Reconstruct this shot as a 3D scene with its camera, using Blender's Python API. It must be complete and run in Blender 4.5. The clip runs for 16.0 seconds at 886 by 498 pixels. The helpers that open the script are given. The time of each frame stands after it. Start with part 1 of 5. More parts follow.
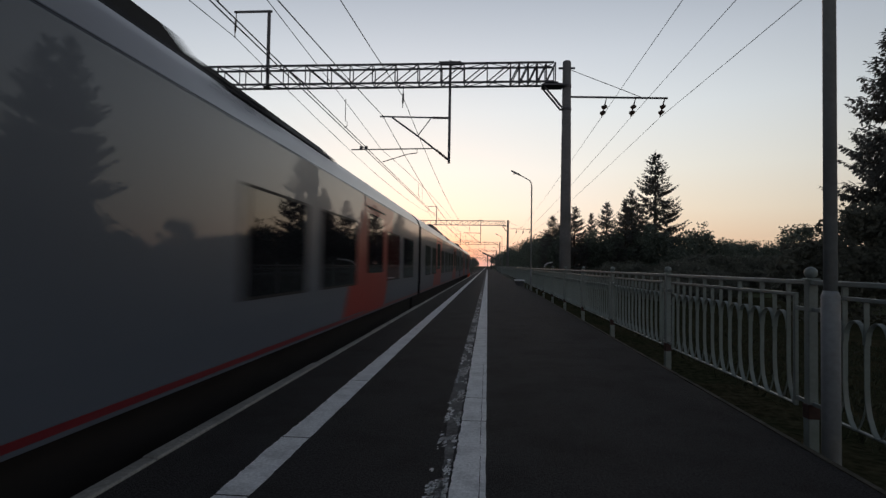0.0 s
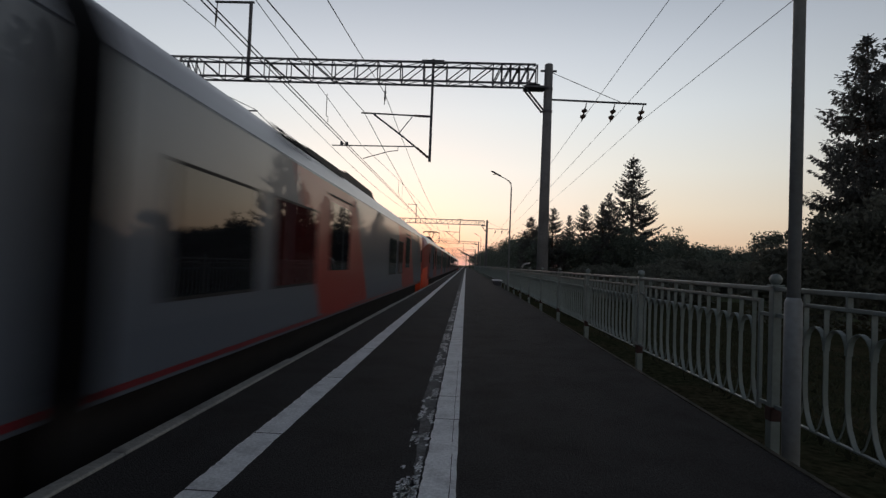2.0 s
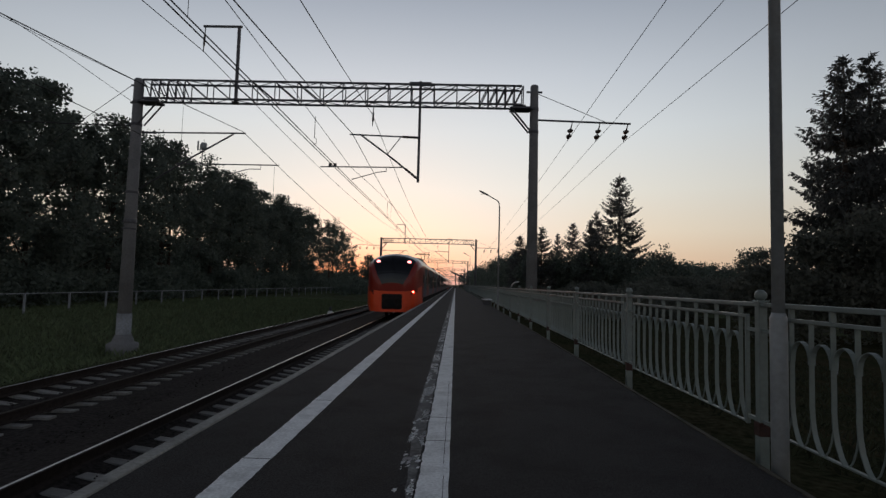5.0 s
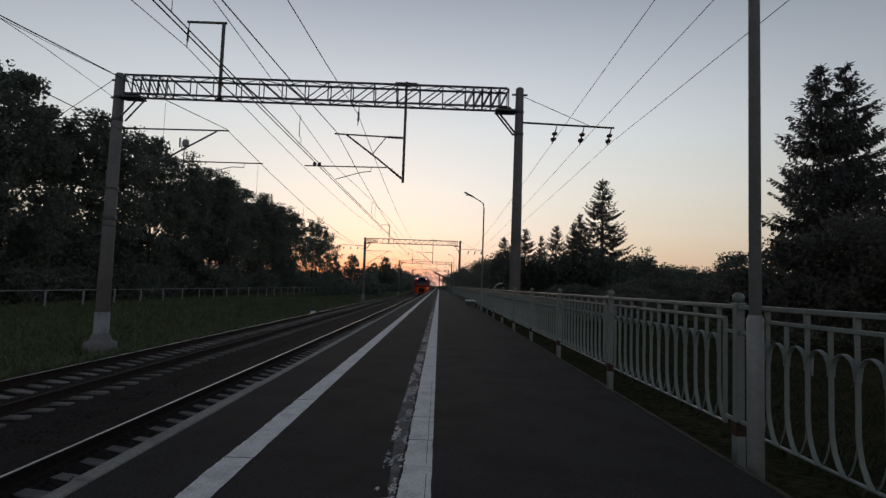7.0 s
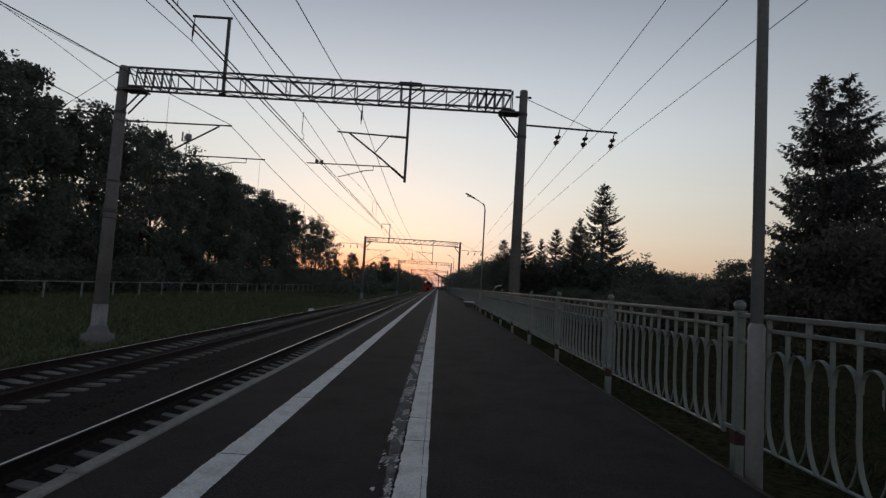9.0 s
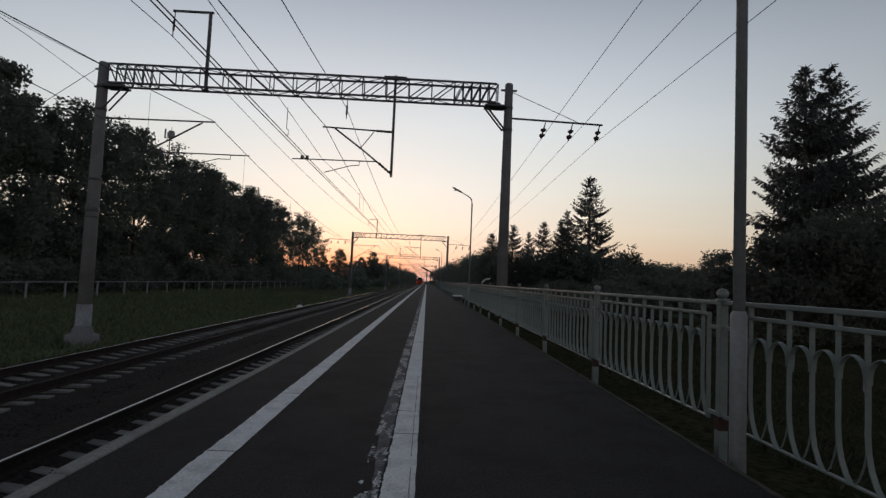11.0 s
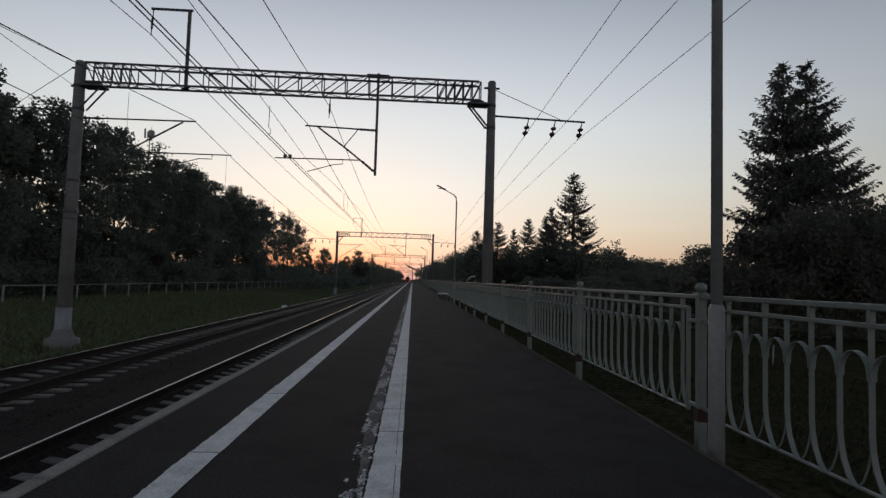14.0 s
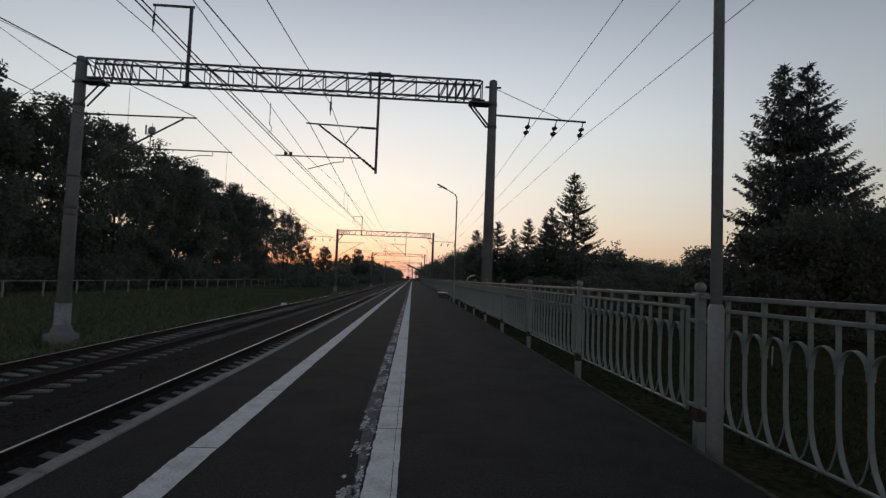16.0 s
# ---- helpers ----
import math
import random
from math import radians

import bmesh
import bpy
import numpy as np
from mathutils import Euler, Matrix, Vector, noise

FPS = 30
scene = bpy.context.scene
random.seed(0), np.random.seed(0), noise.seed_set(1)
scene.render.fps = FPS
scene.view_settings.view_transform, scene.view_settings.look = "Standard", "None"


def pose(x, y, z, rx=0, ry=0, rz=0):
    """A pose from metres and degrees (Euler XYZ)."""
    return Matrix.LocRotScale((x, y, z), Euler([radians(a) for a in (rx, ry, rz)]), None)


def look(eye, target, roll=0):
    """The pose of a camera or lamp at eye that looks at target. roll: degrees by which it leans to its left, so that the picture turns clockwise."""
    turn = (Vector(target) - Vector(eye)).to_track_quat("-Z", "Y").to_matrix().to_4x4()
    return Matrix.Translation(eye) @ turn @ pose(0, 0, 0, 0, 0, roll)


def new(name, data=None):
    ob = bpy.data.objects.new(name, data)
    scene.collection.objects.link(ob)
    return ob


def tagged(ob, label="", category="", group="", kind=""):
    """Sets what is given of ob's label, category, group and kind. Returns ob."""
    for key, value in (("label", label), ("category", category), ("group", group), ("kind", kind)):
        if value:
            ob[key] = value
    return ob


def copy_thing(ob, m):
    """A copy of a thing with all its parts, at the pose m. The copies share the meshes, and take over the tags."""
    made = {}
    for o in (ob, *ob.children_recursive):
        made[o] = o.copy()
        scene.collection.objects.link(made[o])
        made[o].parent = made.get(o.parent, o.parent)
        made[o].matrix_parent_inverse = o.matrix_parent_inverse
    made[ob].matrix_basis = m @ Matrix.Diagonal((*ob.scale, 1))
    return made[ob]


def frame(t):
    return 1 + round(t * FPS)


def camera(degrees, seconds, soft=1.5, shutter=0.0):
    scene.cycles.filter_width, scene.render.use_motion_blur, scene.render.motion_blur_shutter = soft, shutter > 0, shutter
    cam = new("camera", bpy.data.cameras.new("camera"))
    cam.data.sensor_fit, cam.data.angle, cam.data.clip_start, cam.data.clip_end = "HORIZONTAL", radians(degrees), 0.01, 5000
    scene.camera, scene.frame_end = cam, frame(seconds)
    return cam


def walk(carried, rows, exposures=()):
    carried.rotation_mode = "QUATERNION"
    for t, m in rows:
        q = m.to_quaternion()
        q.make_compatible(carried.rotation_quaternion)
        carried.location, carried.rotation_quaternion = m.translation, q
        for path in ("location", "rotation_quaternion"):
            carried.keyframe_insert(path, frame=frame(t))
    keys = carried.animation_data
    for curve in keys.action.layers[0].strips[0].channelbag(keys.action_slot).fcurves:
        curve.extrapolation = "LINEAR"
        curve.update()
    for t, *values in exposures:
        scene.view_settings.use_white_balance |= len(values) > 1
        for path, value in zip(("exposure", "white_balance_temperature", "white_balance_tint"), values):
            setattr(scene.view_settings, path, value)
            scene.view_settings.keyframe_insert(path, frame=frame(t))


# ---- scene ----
# ---- camera ----
cam = camera(78.06, 16.0, soft=1.4, shutter=0.3)


def aim(x, y, z, pitch, yaw, roll):
    """A pose from the eye, and the camera's pitch, turn to the right and lean in radians."""
    ahead = Vector((math.sin(yaw) * math.cos(pitch), math.cos(yaw) * math.cos(pitch), math.sin(pitch)))
    return look((x, y, z), Vector((x, y, z)) + ahead * 10.0, math.degrees(roll))


PATH = [
    (0.0, -0.0353, 0.0733, 1.1053, 0.02998, -0.08197, 0.01626),
    (0.5, -0.0444, 0.0540, 1.1004, 0.02897, -0.07236, 0.02150),
    (1.0, -0.0465, 0.0561, 1.0971, 0.02719, -0.07186, 0.03349),
    (1.5, -0.0290, 0.0633, 1.1098, 0.02636, -0.06144, 0.04241),
    (2.0, -0.0220, 0.0438, 1.1117, 0.02812, -0.04317, 0.03919),
    (2.5, -0.0283, 0.0236, 1.1091, 0.02944, -0.03953, 0.03211),
    (3.0, -0.0260, 0.0301, 1.1122, 0.03032, -0.03901, 0.02900),
    (3.5, -0.0325, 0.0215, 1.1151, 0.04331, -0.03942, 0.02642),
    (4.0, -0.0242, 0.0292, 1.1159, 0.05894, -0.03793, 0.02431),
    (6.5, -0.0171, 0.0082, 1.1095, 0.06701, 0.00119, 0.03455),
    (7.0, -0.0240, 0.0045, 1.1072, 0.06749, 0.00447, 0.03485),
    (7.5, -0.0277, 0.0121, 1.1058, 0.06773, 0.00495, 0.04174),
    (8.0, -0.0258, 0.0181, 1.1076, 0.06812, 0.00483, 0.04887),
    (8.5, -0.0283, 0.0211, 1.1067, 0.06848, 0.00507, 0.05367),
    (9.0, -0.0339, 0.0281, 1.1043, 0.06886, 0.00472, 0.05988),
    (11.5, -0.0139, 0.0164, 1.0952, 0.05726, 0.03181, 0.03874),
    (12.0, -0.0126, 0.0079, 1.0949, 0.05604, 0.03368, 0.03336),
    (12.5, -0.0140, 0.0154, 1.0958, 0.05635, 0.04296, 0.02967),
    (13.0, -0.0083, 0.0114, 1.0915, 0.05665, 0.04677, 0.02968),
    (13.5, 0.0042, 0.0038, 1.0996, 0.05687, 0.05281, 0.02872),
    (14.0, 0.0000, 0.0000, 1.0961, 0.05706, 0.05395, 0.02997),
    (14.5, 0.0002, -0.0047, 1.0978, 0.05717, 0.05406, 0.03030),
    (15.0, -0.0022, -0.0078, 1.0896, 0.05755, 0.05405, 0.03248),
    (15.5, 0.0025, 0.0034, 1.0865, 0.05757, 0.05413, 0.03373),
    (16.0, 0.0027, 0.0046, 1.0854, 0.05543, 0.05401, 0.03830),
]
walk(cam, [(row[0], aim(*row[1:])) for row in PATH],
     exposures=[(0.0, 0.13), (3.0, 0.08), (4.0, -0.02), (6.5, 0.0), (9.0, -0.04), (11.5, 0.03), (12.5, -0.02), (13.5, 0.04), (16.0, 0.05)])

# ---- light ----
world = bpy.data.worlds.new("dusk_sky")
scene.world = world
world.use_nodes = True
wt = world.node_tree
wt.nodes.clear()
w_out = wt.nodes.new("ShaderNodeOutputWorld")
w_sky = wt.nodes.new("ShaderNodeTexSky")
w_sky.sky_type = "NISHITA"
w_sky.sun_disc = False
w_sky.sun_elevation = radians(1.0)
w_sky.sun_rotation = radians(-8.0)
w_sky.dust_density = 2.0
w_sky.ozone_density = 2.0
w_clear = wt.nodes.new("ShaderNodeBackground")
w_clear.inputs["Strength"].default_value = 0.05
wt.links.new(w_sky.outputs[0], w_clear.inputs[0])


def link(a, b):
    wt.links.new(a, b)


def ranged(value, a, b, c=0.0, d=1.0):
    r = wt.nodes.new("ShaderNodeMapRange")
    r.interpolation_type = "SMOOTHSTEP"
    for name, v in zip(("From Min", "From Max", "To Min", "To Max"), (a, b, c, d)):
        r.inputs[name].default_value = v
    link(value, r.inputs[0])
    return r.outputs[0]


def blended(factor, a, b, mode="MIX"):
    m = wt.nodes.new("ShaderNodeMix")
    m.data_type, m.blend_type = "RGBA", mode
    for socket, v in (("Factor", factor), ("A", a), ("B", b)):
        if isinstance(v, (tuple, float)):
            m.inputs[socket].default_value = v
        else:
            link(v, m.inputs[socket])
    return m.outputs["Result"]


# the hazy afterglow: warm at the horizon, grey-blue overhead, dimmer away from the sunset
w_dir = wt.nodes.new("ShaderNodeTexCoord")
w_xyz = wt.nodes.new("ShaderNodeSeparateXYZ")
link(w_dir.outputs["Generated"], w_xyz.inputs[0])
w_ramp = wt.nodes.new("ShaderNodeValToRGB")
GLOW = [(0.0, (0.60, 0.40, 0.38)), (0.045, (0.74, 0.58, 0.475)), (0.10, (0.79, 0.72, 0.64)), (0.17, (0.78, 0.775, 0.735)), (0.27, (0.70, 0.735, 0.745)),
        (0.36, (0.58, 0.62, 0.665)), (0.46, (0.41, 0.45, 0.51)), (0.65, (0.132, 0.14, 0.168)), (1.0, (0.06, 0.066, 0.081))]
while len(w_ramp.color_ramp.elements) < len(GLOW):
    w_ramp.color_ramp.elements.new(0.5)
for e, (p, c) in zip(w_ramp.color_ramp.elements, GLOW):
    e.position, e.color = p, (*c, 1)
link(w_xyz.outputs["Z"], w_ramp.inputs[0])
w_toward = wt.nodes.new("ShaderNodeVectorMath")
w_toward.operation = "DOT_PRODUCT"
w_toward.inputs[1].default_value = (-0.1, 0.995, 0.0)
link(w_dir.outputs["Generated"], w_toward.inputs[0])
w_away = ranged(w_toward.outputs["Value"], 0.55, 1.05)
w_col = blended(w_away, blended(1.0, w_ramp.outputs[0], (0.535, 0.54, 0.555, 1), "MULTIPLY"), w_ramp.outputs[0])
# away from the sunset the low haze turns to dull yellow
w_haze = wt.nodes.new("ShaderNodeMath")
w_haze.operation = "MULTIPLY"
link(ranged(w_toward.outputs["Value"], 0.985, 0.90), w_haze.inputs[0])
link(ranged(w_xyz.outputs["Z"], 0.30, 0.06), w_haze.inputs[1])
w_col = blended(w_haze.outputs[0], w_col, blended(1.0, w_col, (0.97, 0.92, 0.83, 1), "MULTIPLY"))
w_near = wt.nodes.new("ShaderNodeMath")
w_near.operation = "MULTIPLY"
w_spot = wt.nodes.new("ShaderNodeVectorMath")
w_spot.operation = "DOT_PRODUCT"
w_spot.inputs[1].default_value = (-0.19, 0.982, 0.0)
link(w_dir.outputs["Generated"], w_spot.inputs[0])
link(ranged(w_spot.outputs["Value"], 0.978, 1.0), w_near.inputs[0])
link(ranged(w_xyz.outputs["Z"], 0.07, 0.0), w_near.inputs[1])
w_col = blended(w_near.outputs[0], w_col, (0.95, 0.33, 0.18, 1))
w_glow = wt.nodes.new("ShaderNodeBackground")
link(w_col, w_glow.inputs[0])
w_add = wt.nodes.new("ShaderNodeAddShader")
link(w_clear.outputs[0], w_add.inputs[0])
link(w_glow.outputs[0], w_add.inputs[1])
link(w_add.outputs[0], w_out.inputs[0])

sun = new("sun", bpy.data.lights.new("sun", "SUN"))
sun.data.energy = 0.05
sun.data.angle = radians(10.0)
sun.data.color = (1.0, 0.5, 0.28)
sun.matrix_world = look((-14.0, 100.0, 3.0), (0, 0, 0))

# ---- materials ----


def shader(name, color, rough=0.6, metal=0.0, spot=0.0, spot_color=None, spot_scale=0.6, grain=0.12, grain_scale=40.0,
           bump=0.0, bump_scale=60.0, coat=0.0, vary=0.0, stretch=(1, 1, 1), spec=0.5, coat_fade=None):
    """A surface with grain, larger stains, relief and, for repeated pieces, a shift from piece to piece."""
    m = bpy.data.materials.new(name)
    m.use_nodes = True
    nt = m.node_tree
    b = nt.nodes["Principled BSDF"]
    b.inputs["Roughness"].default_value = rough
    b.inputs["Metallic"].default_value = metal
    b.inputs["Specular IOR Level"].default_value = spec
    if coat:
        b.inputs["Coat Weight"].default_value = coat
        b.inputs["Coat Roughness"].default_value = 0.02
    tc = nt.nodes.new("ShaderNodeTexCoord")
    mp = nt.nodes.new("ShaderNodeMapping")
    mp.inputs["Scale"].default_value = stretch
    nt.links.new(tc.outputs["Object"], mp.inputs[0])
    if coat and coat_fade:
        # the lacquer coat weakens low on the side, between two heights, cutting reflections there
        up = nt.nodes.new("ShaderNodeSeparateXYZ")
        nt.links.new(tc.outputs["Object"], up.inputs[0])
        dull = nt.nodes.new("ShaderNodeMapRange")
        for socket, v in zip(("From Min", "From Max", "To Min", "To Max"), (*coat_fade, 0.12 * coat, coat)):
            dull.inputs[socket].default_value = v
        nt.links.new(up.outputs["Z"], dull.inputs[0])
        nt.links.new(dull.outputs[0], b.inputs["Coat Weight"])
    n1 = nt.nodes.new("ShaderNodeTexNoise")
    n1.inputs["Scale"].default_value = grain_scale
    n1.inputs["Detail"].default_value = 4.0
    nt.links.new(mp.outputs[0], n1.inputs[0])
    r1 = nt.nodes.new("ShaderNodeMapRange")
    r1.inputs["From Min"].default_value, r1.inputs["From Max"].default_value = 0.3, 0.7
    r1.inputs["To Min"].default_value, r1.inputs["To Max"].default_value = 1.0 - grain, 1.0 + grain
    nt.links.new(n1.outputs["Fac"], r1.inputs[0])
    n2 = nt.nodes.new("ShaderNodeTexNoise")
    n2.inputs["Scale"].default_value = spot_scale
    n2.inputs["Detail"].default_value = 5.0
    n2.inputs["Roughness"].default_value = 0.65
    nt.links.new(mp.outputs[0], n2.inputs[0])
    r2 = nt.nodes.new("ShaderNodeMapRange")
    r2.inputs["From Min"].default_value, r2.inputs["From Max"].default_value = 0.45, 0.68
    r2.inputs["To Min"].default_value, r2.inputs["To Max"].default_value = 0.0, spot
    nt.links.new(n2.outputs["Fac"], r2.inputs[0])
    mix = nt.nodes.new("ShaderNodeMix")
    mix.data_type = "RGBA"
    mix.inputs["A"].default_value = (*color, 1)
    mix.inputs["B"].default_value = (*(spot_color or [c * 0.5 for c in color]), 1)
    nt.links.new(r2.outputs[0], mix.inputs["Factor"])
    hsv = nt.nodes.new("ShaderNodeHueSaturation")
    nt.links.new(mix.outputs["Result"], hsv.inputs["Color"])
    if vary:
        oi = nt.nodes.new("ShaderNodeObjectInfo")
        rv = nt.nodes.new("ShaderNodeMapRange")
        rv.inputs["To Min"].default_value, rv.inputs["To Max"].default_value = 1.0 - vary, 1.0 + vary
        nt.links.new(oi.outputs["Random"], rv.inputs[0])
        mul = nt.nodes.new("ShaderNodeMath")
        mul.operation = "MULTIPLY"
        nt.links.new(rv.outputs[0], mul.inputs[0])
        nt.links.new(r1.outputs[0], mul.inputs[1])
        nt.links.new(mul.outputs[0], hsv.inputs["Value"])
    else:
        nt.links.new(r1.outputs[0], hsv.inputs["Value"])
    nt.links.new(hsv.outputs[0], b.inputs["Base Color"])
    if bump:
        nb = nt.nodes.new("ShaderNodeTexNoise")
        nb.inputs["Scale"].default_value = bump_scale
        nb.inputs["Detail"].default_value = 3.0
        nt.links.new(mp.outputs[0], nb.inputs[0])
        bp = nt.nodes.new("ShaderNodeBump")
        bp.inputs["Strength"].default_value = bump
        bp.inputs["Distance"].default_value = 0.02
        nt.links.new(nb.outputs["Fac"], bp.inputs["Height"])
        nt.links.new(bp.outputs[0], b.inputs["Normal"])
    return m


def glowing(name, color, strength):
    m = bpy.data.materials.new(name)
    m.use_nodes = True
    b = m.node_tree.nodes["Principled BSDF"]
    b.inputs["Base Color"].default_value = (*color, 1)
    b.inputs["Emission Color"].default_value = (*color, 1)
    b.inputs["Emission Strength"].default_value = strength
    return m


def leafy(name, color, vary=0.35, through_light=0.5):
    """Leaves that differ one by one and let some light through."""
    m = bpy.data.materials.new(name)
    m.use_nodes = True
    nt = m.node_tree
    b = nt.nodes["Principled BSDF"]
    b.inputs["Roughness"].default_value = 0.65
    b.inputs["Specular IOR Level"].default_value = 0.25
    ge = nt.nodes.new("ShaderNodeNewGeometry")
    rv = nt.nodes.new("ShaderNodeMapRange")
    rv.inputs["To Min"].default_value, rv.inputs["To Max"].default_value = 1.0 - vary, 1.0 + vary
    nt.links.new(ge.outputs["Random Per Island"], rv.inputs[0])
    hsv = nt.nodes.new("ShaderNodeHueSaturation")
    hsv.inputs["Color"].default_value = (*color, 1)
    nt.links.new(rv.outputs[0], hsv.inputs["Value"])
    nt.links.new(hsv.outputs[0], b.inputs["Base Color"])
    tl = nt.nodes.new("ShaderNodeBsdfTranslucent")
    nt.links.new(hsv.outputs[0], tl.inputs["Color"])
    ms = nt.nodes.new("ShaderNodeMixShader")
    ms.inputs[0].default_value = through_light
    nt.links.new(b.outputs[0], ms.inputs[1])
    nt.links.new(tl.outputs[0], ms.inputs[2])
    nt.links.new(ms.outputs[0], nt.nodes["Material Output"].inputs["Surface"])
    return m


ASPHALT = shader("asphalt", (0.034, 0.0335, 0.0365), 0.85, spot=0.9, spot_color=(0.018, 0.017, 0.018), spot_scale=1.6, grain=0.6, grain_scale=70, bump=0.9, bump_scale=110, spec=0.2)
CONCRETE = shader("concrete", (0.30, 0.30, 0.30), 0.85, spot=0.6, spot_color=(0.17, 0.165, 0.16), spot_scale=1.2, grain=0.2, grain_scale=35, bump=0.35, bump_scale=50)
KERB = shader("mossy_kerb", (0.085, 0.078, 0.066), 0.9, spot=0.8, spot_color=(0.022, 0.024, 0.015), spot_scale=2.6, grain=0.3, grain_scale=20, bump=0.4, spec=0.2)
EDGE = shader("edge_concrete", (0.27, 0.268, 0.255), 0.8, spot=0.7, spot_color=(0.16, 0.16, 0.16), spot_scale=2.2, grain=0.2, grain_scale=40, bump=0.3)
PAINT = shader("road_paint", (0.78, 0.80, 0.82), 0.7, spot=0.5, spot_color=(0.34, 0.35, 0.36), spot_scale=5.5, grain=0.16, grain_scale=55, bump=0.3, bump_scale=90)
GROUND = shader("soil_and_grass", (0.092, 0.108, 0.064), 0.95, spot=0.8, spot_color=(0.07, 0.06, 0.04), spot_scale=0.25, grain=0.5, grain_scale=3, bump=0.6, bump_scale=8, spec=0.0)
BALLAST = shader("ballast", (0.029, 0.025, 0.024), 0.95, spot=0.5, spot_color=(0.018, 0.015, 0.014), spot_scale=0.6, grain=0.6, grain_scale=16, bump=1.0, bump_scale=18, spec=0.1)
SLEEPER = shader("sleeper_concrete", (0.20, 0.195, 0.19), 0.85, spot=0.6, spot_color=(0.13, 0.115, 0.10), spot_scale=1.5, grain=0.2, grain_scale=20, vary=0.2)
RAIL_SIDE = shader("rusty_rail", (0.032, 0.023, 0.02), 0.85, spot=0.4, grain=0.3, grain_scale=12, spec=0.2)
RAIL_TOP = shader("polished_rail", (0.52, 0.51, 0.50), 0.35, metal=1.0, grain=0.05, grain_scale=6)
# right-hand rail heads: the missing shine is put into the colour
RAIL_NO_SHINE = shader("no_shine_rail", (0.05, 0.04, 0.036), 0.75, grain=0.3, grain_scale=12, spec=0.2)
FENCE = shader("fence_paint", (0.185, 0.22, 0.215), 0.42, spot=0.5, spot_color=(0.105, 0.115, 0.11), spot_scale=3.0, grain=0.08, grain_scale=30, vary=0.06)
RUST = shader("rust_brown", (0.045, 0.02, 0.017), 0.8, spot=0.5, grain=0.3, grain_scale=20)
POLE = shader("pole_paint", (0.27, 0.29, 0.31), 0.5, spot=0.5, spot_color=(0.18, 0.18, 0.17), spot_scale=2.0, grain=0.1, grain_scale=25)
MAST = shader("mast_concrete", (0.185, 0.185, 0.195), 0.85, spot=0.6, spot_color=(0.10, 0.10, 0.105), spot_scale=0.9, grain=0.15, grain_scale=18, bump=0.2)
WHITEWASH = shader("whitewash", (0.27, 0.285, 0.315), 0.85, spot=0.7, spot_color=(0.15, 0.15, 0.16), spot_scale=1.6, grain=0.2, grain_scale=14)
STEEL = shader("dark_steel", (0.10, 0.10, 0.115), 0.6, metal=0.3, spot=0.4, grain=0.2, grain_scale=12)
WIRE = shader("wire_metal", (0.06, 0.06, 0.065), 0.6, metal=0.5)
INSUL = shader("brown_insulator", (0.05, 0.03, 0.025), 0.3)
BARK = shader("bark", (0.07, 0.05, 0.04), 0.9, spot=0.5, grain=0.4, grain_scale=8, bump=0.6, bump_scale=14, stretch=(1, 1, 0.3))
LEAF = leafy("leaves", (0.135, 0.160, 0.140), 0.25)
NEEDLE = leafy("needles", (0.115, 0.12, 0.12), 0.25)
BUSH = leafy("bush_leaves", (0.130, 0.156, 0.134), 0.25)
THICKET = leafy("thicket_leaves", (0.115, 0.122, 0.105), 0.15)
GRASS = leafy("grass_blades", (0.120, 0.150, 0.082), 0.4)
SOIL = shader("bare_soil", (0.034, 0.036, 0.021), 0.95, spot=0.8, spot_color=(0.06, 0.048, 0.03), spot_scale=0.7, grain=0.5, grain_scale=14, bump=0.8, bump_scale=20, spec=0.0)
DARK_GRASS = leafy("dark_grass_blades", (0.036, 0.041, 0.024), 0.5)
T_GREY = shader("train_grey", (0.088, 0.103, 0.130), 0.4, spot=0.3, spot_color=(0.072, 0.085, 0.108), spot_scale=0.8, grain=0.03, grain_scale=3, coat=0.6, spec=0.25, coat_fade=(0.55, 1.1))
T_RED = shader("train_red", (0.245, 0.017, 0.010), 0.4, spot=0.3, spot_color=(0.19, 0.017, 0.010), spot_scale=0.8, grain=0.04, grain_scale=3, coat=0.36, spec=0.25, coat_fade=(0.55, 1.1))
# the panel red again, darkened for the shade under the side's curve
T_RED_SHADED = shader("shaded_red_stripe", (0.15, 0.009, 0.016), 0.4, spot=0.5, spot_color=(0.07, 0.008, 0.01), spot_scale=1.5, grain=0.1, grain_scale=6)
T_ORANGE = shader("train_orange", (0.82, 0.075, 0.015), 0.4, spot=0.2, grain=0.04, grain_scale=3, coat=0.4)
T_ROOF = shader("train_roof", (0.26, 0.275, 0.30), 0.3, metal=0.2, spot=0.4, spot_color=(0.18, 0.18, 0.2), spot_scale=0.7, grain=0.06, grain_scale=5)
T_BLACK = shader("train_black", (0.012, 0.012, 0.014), 0.6, grain=0.1, spec=0.15)
T_GLASS = shader("tinted_glass", (0.008, 0.008, 0.011), 0.03, grain=0.02, spec=0.42)
T_FILM = shader("red_film_glass", (0.055, 0.009, 0.010), 0.03, grain=0.02, spec=0.42)
T_UNDER = shader("underframe", (0.022, 0.020, 0.020), 0.9, spot=0.4, grain=0.3, grain_scale=6, spec=0.15)
TAIL = glowing("tail_light", (1.0, 0.05, 0.03), 30.0)
TAIL_WHITE = glowing("upper_light", (1.0, 0.22, 0.22), 6.0)

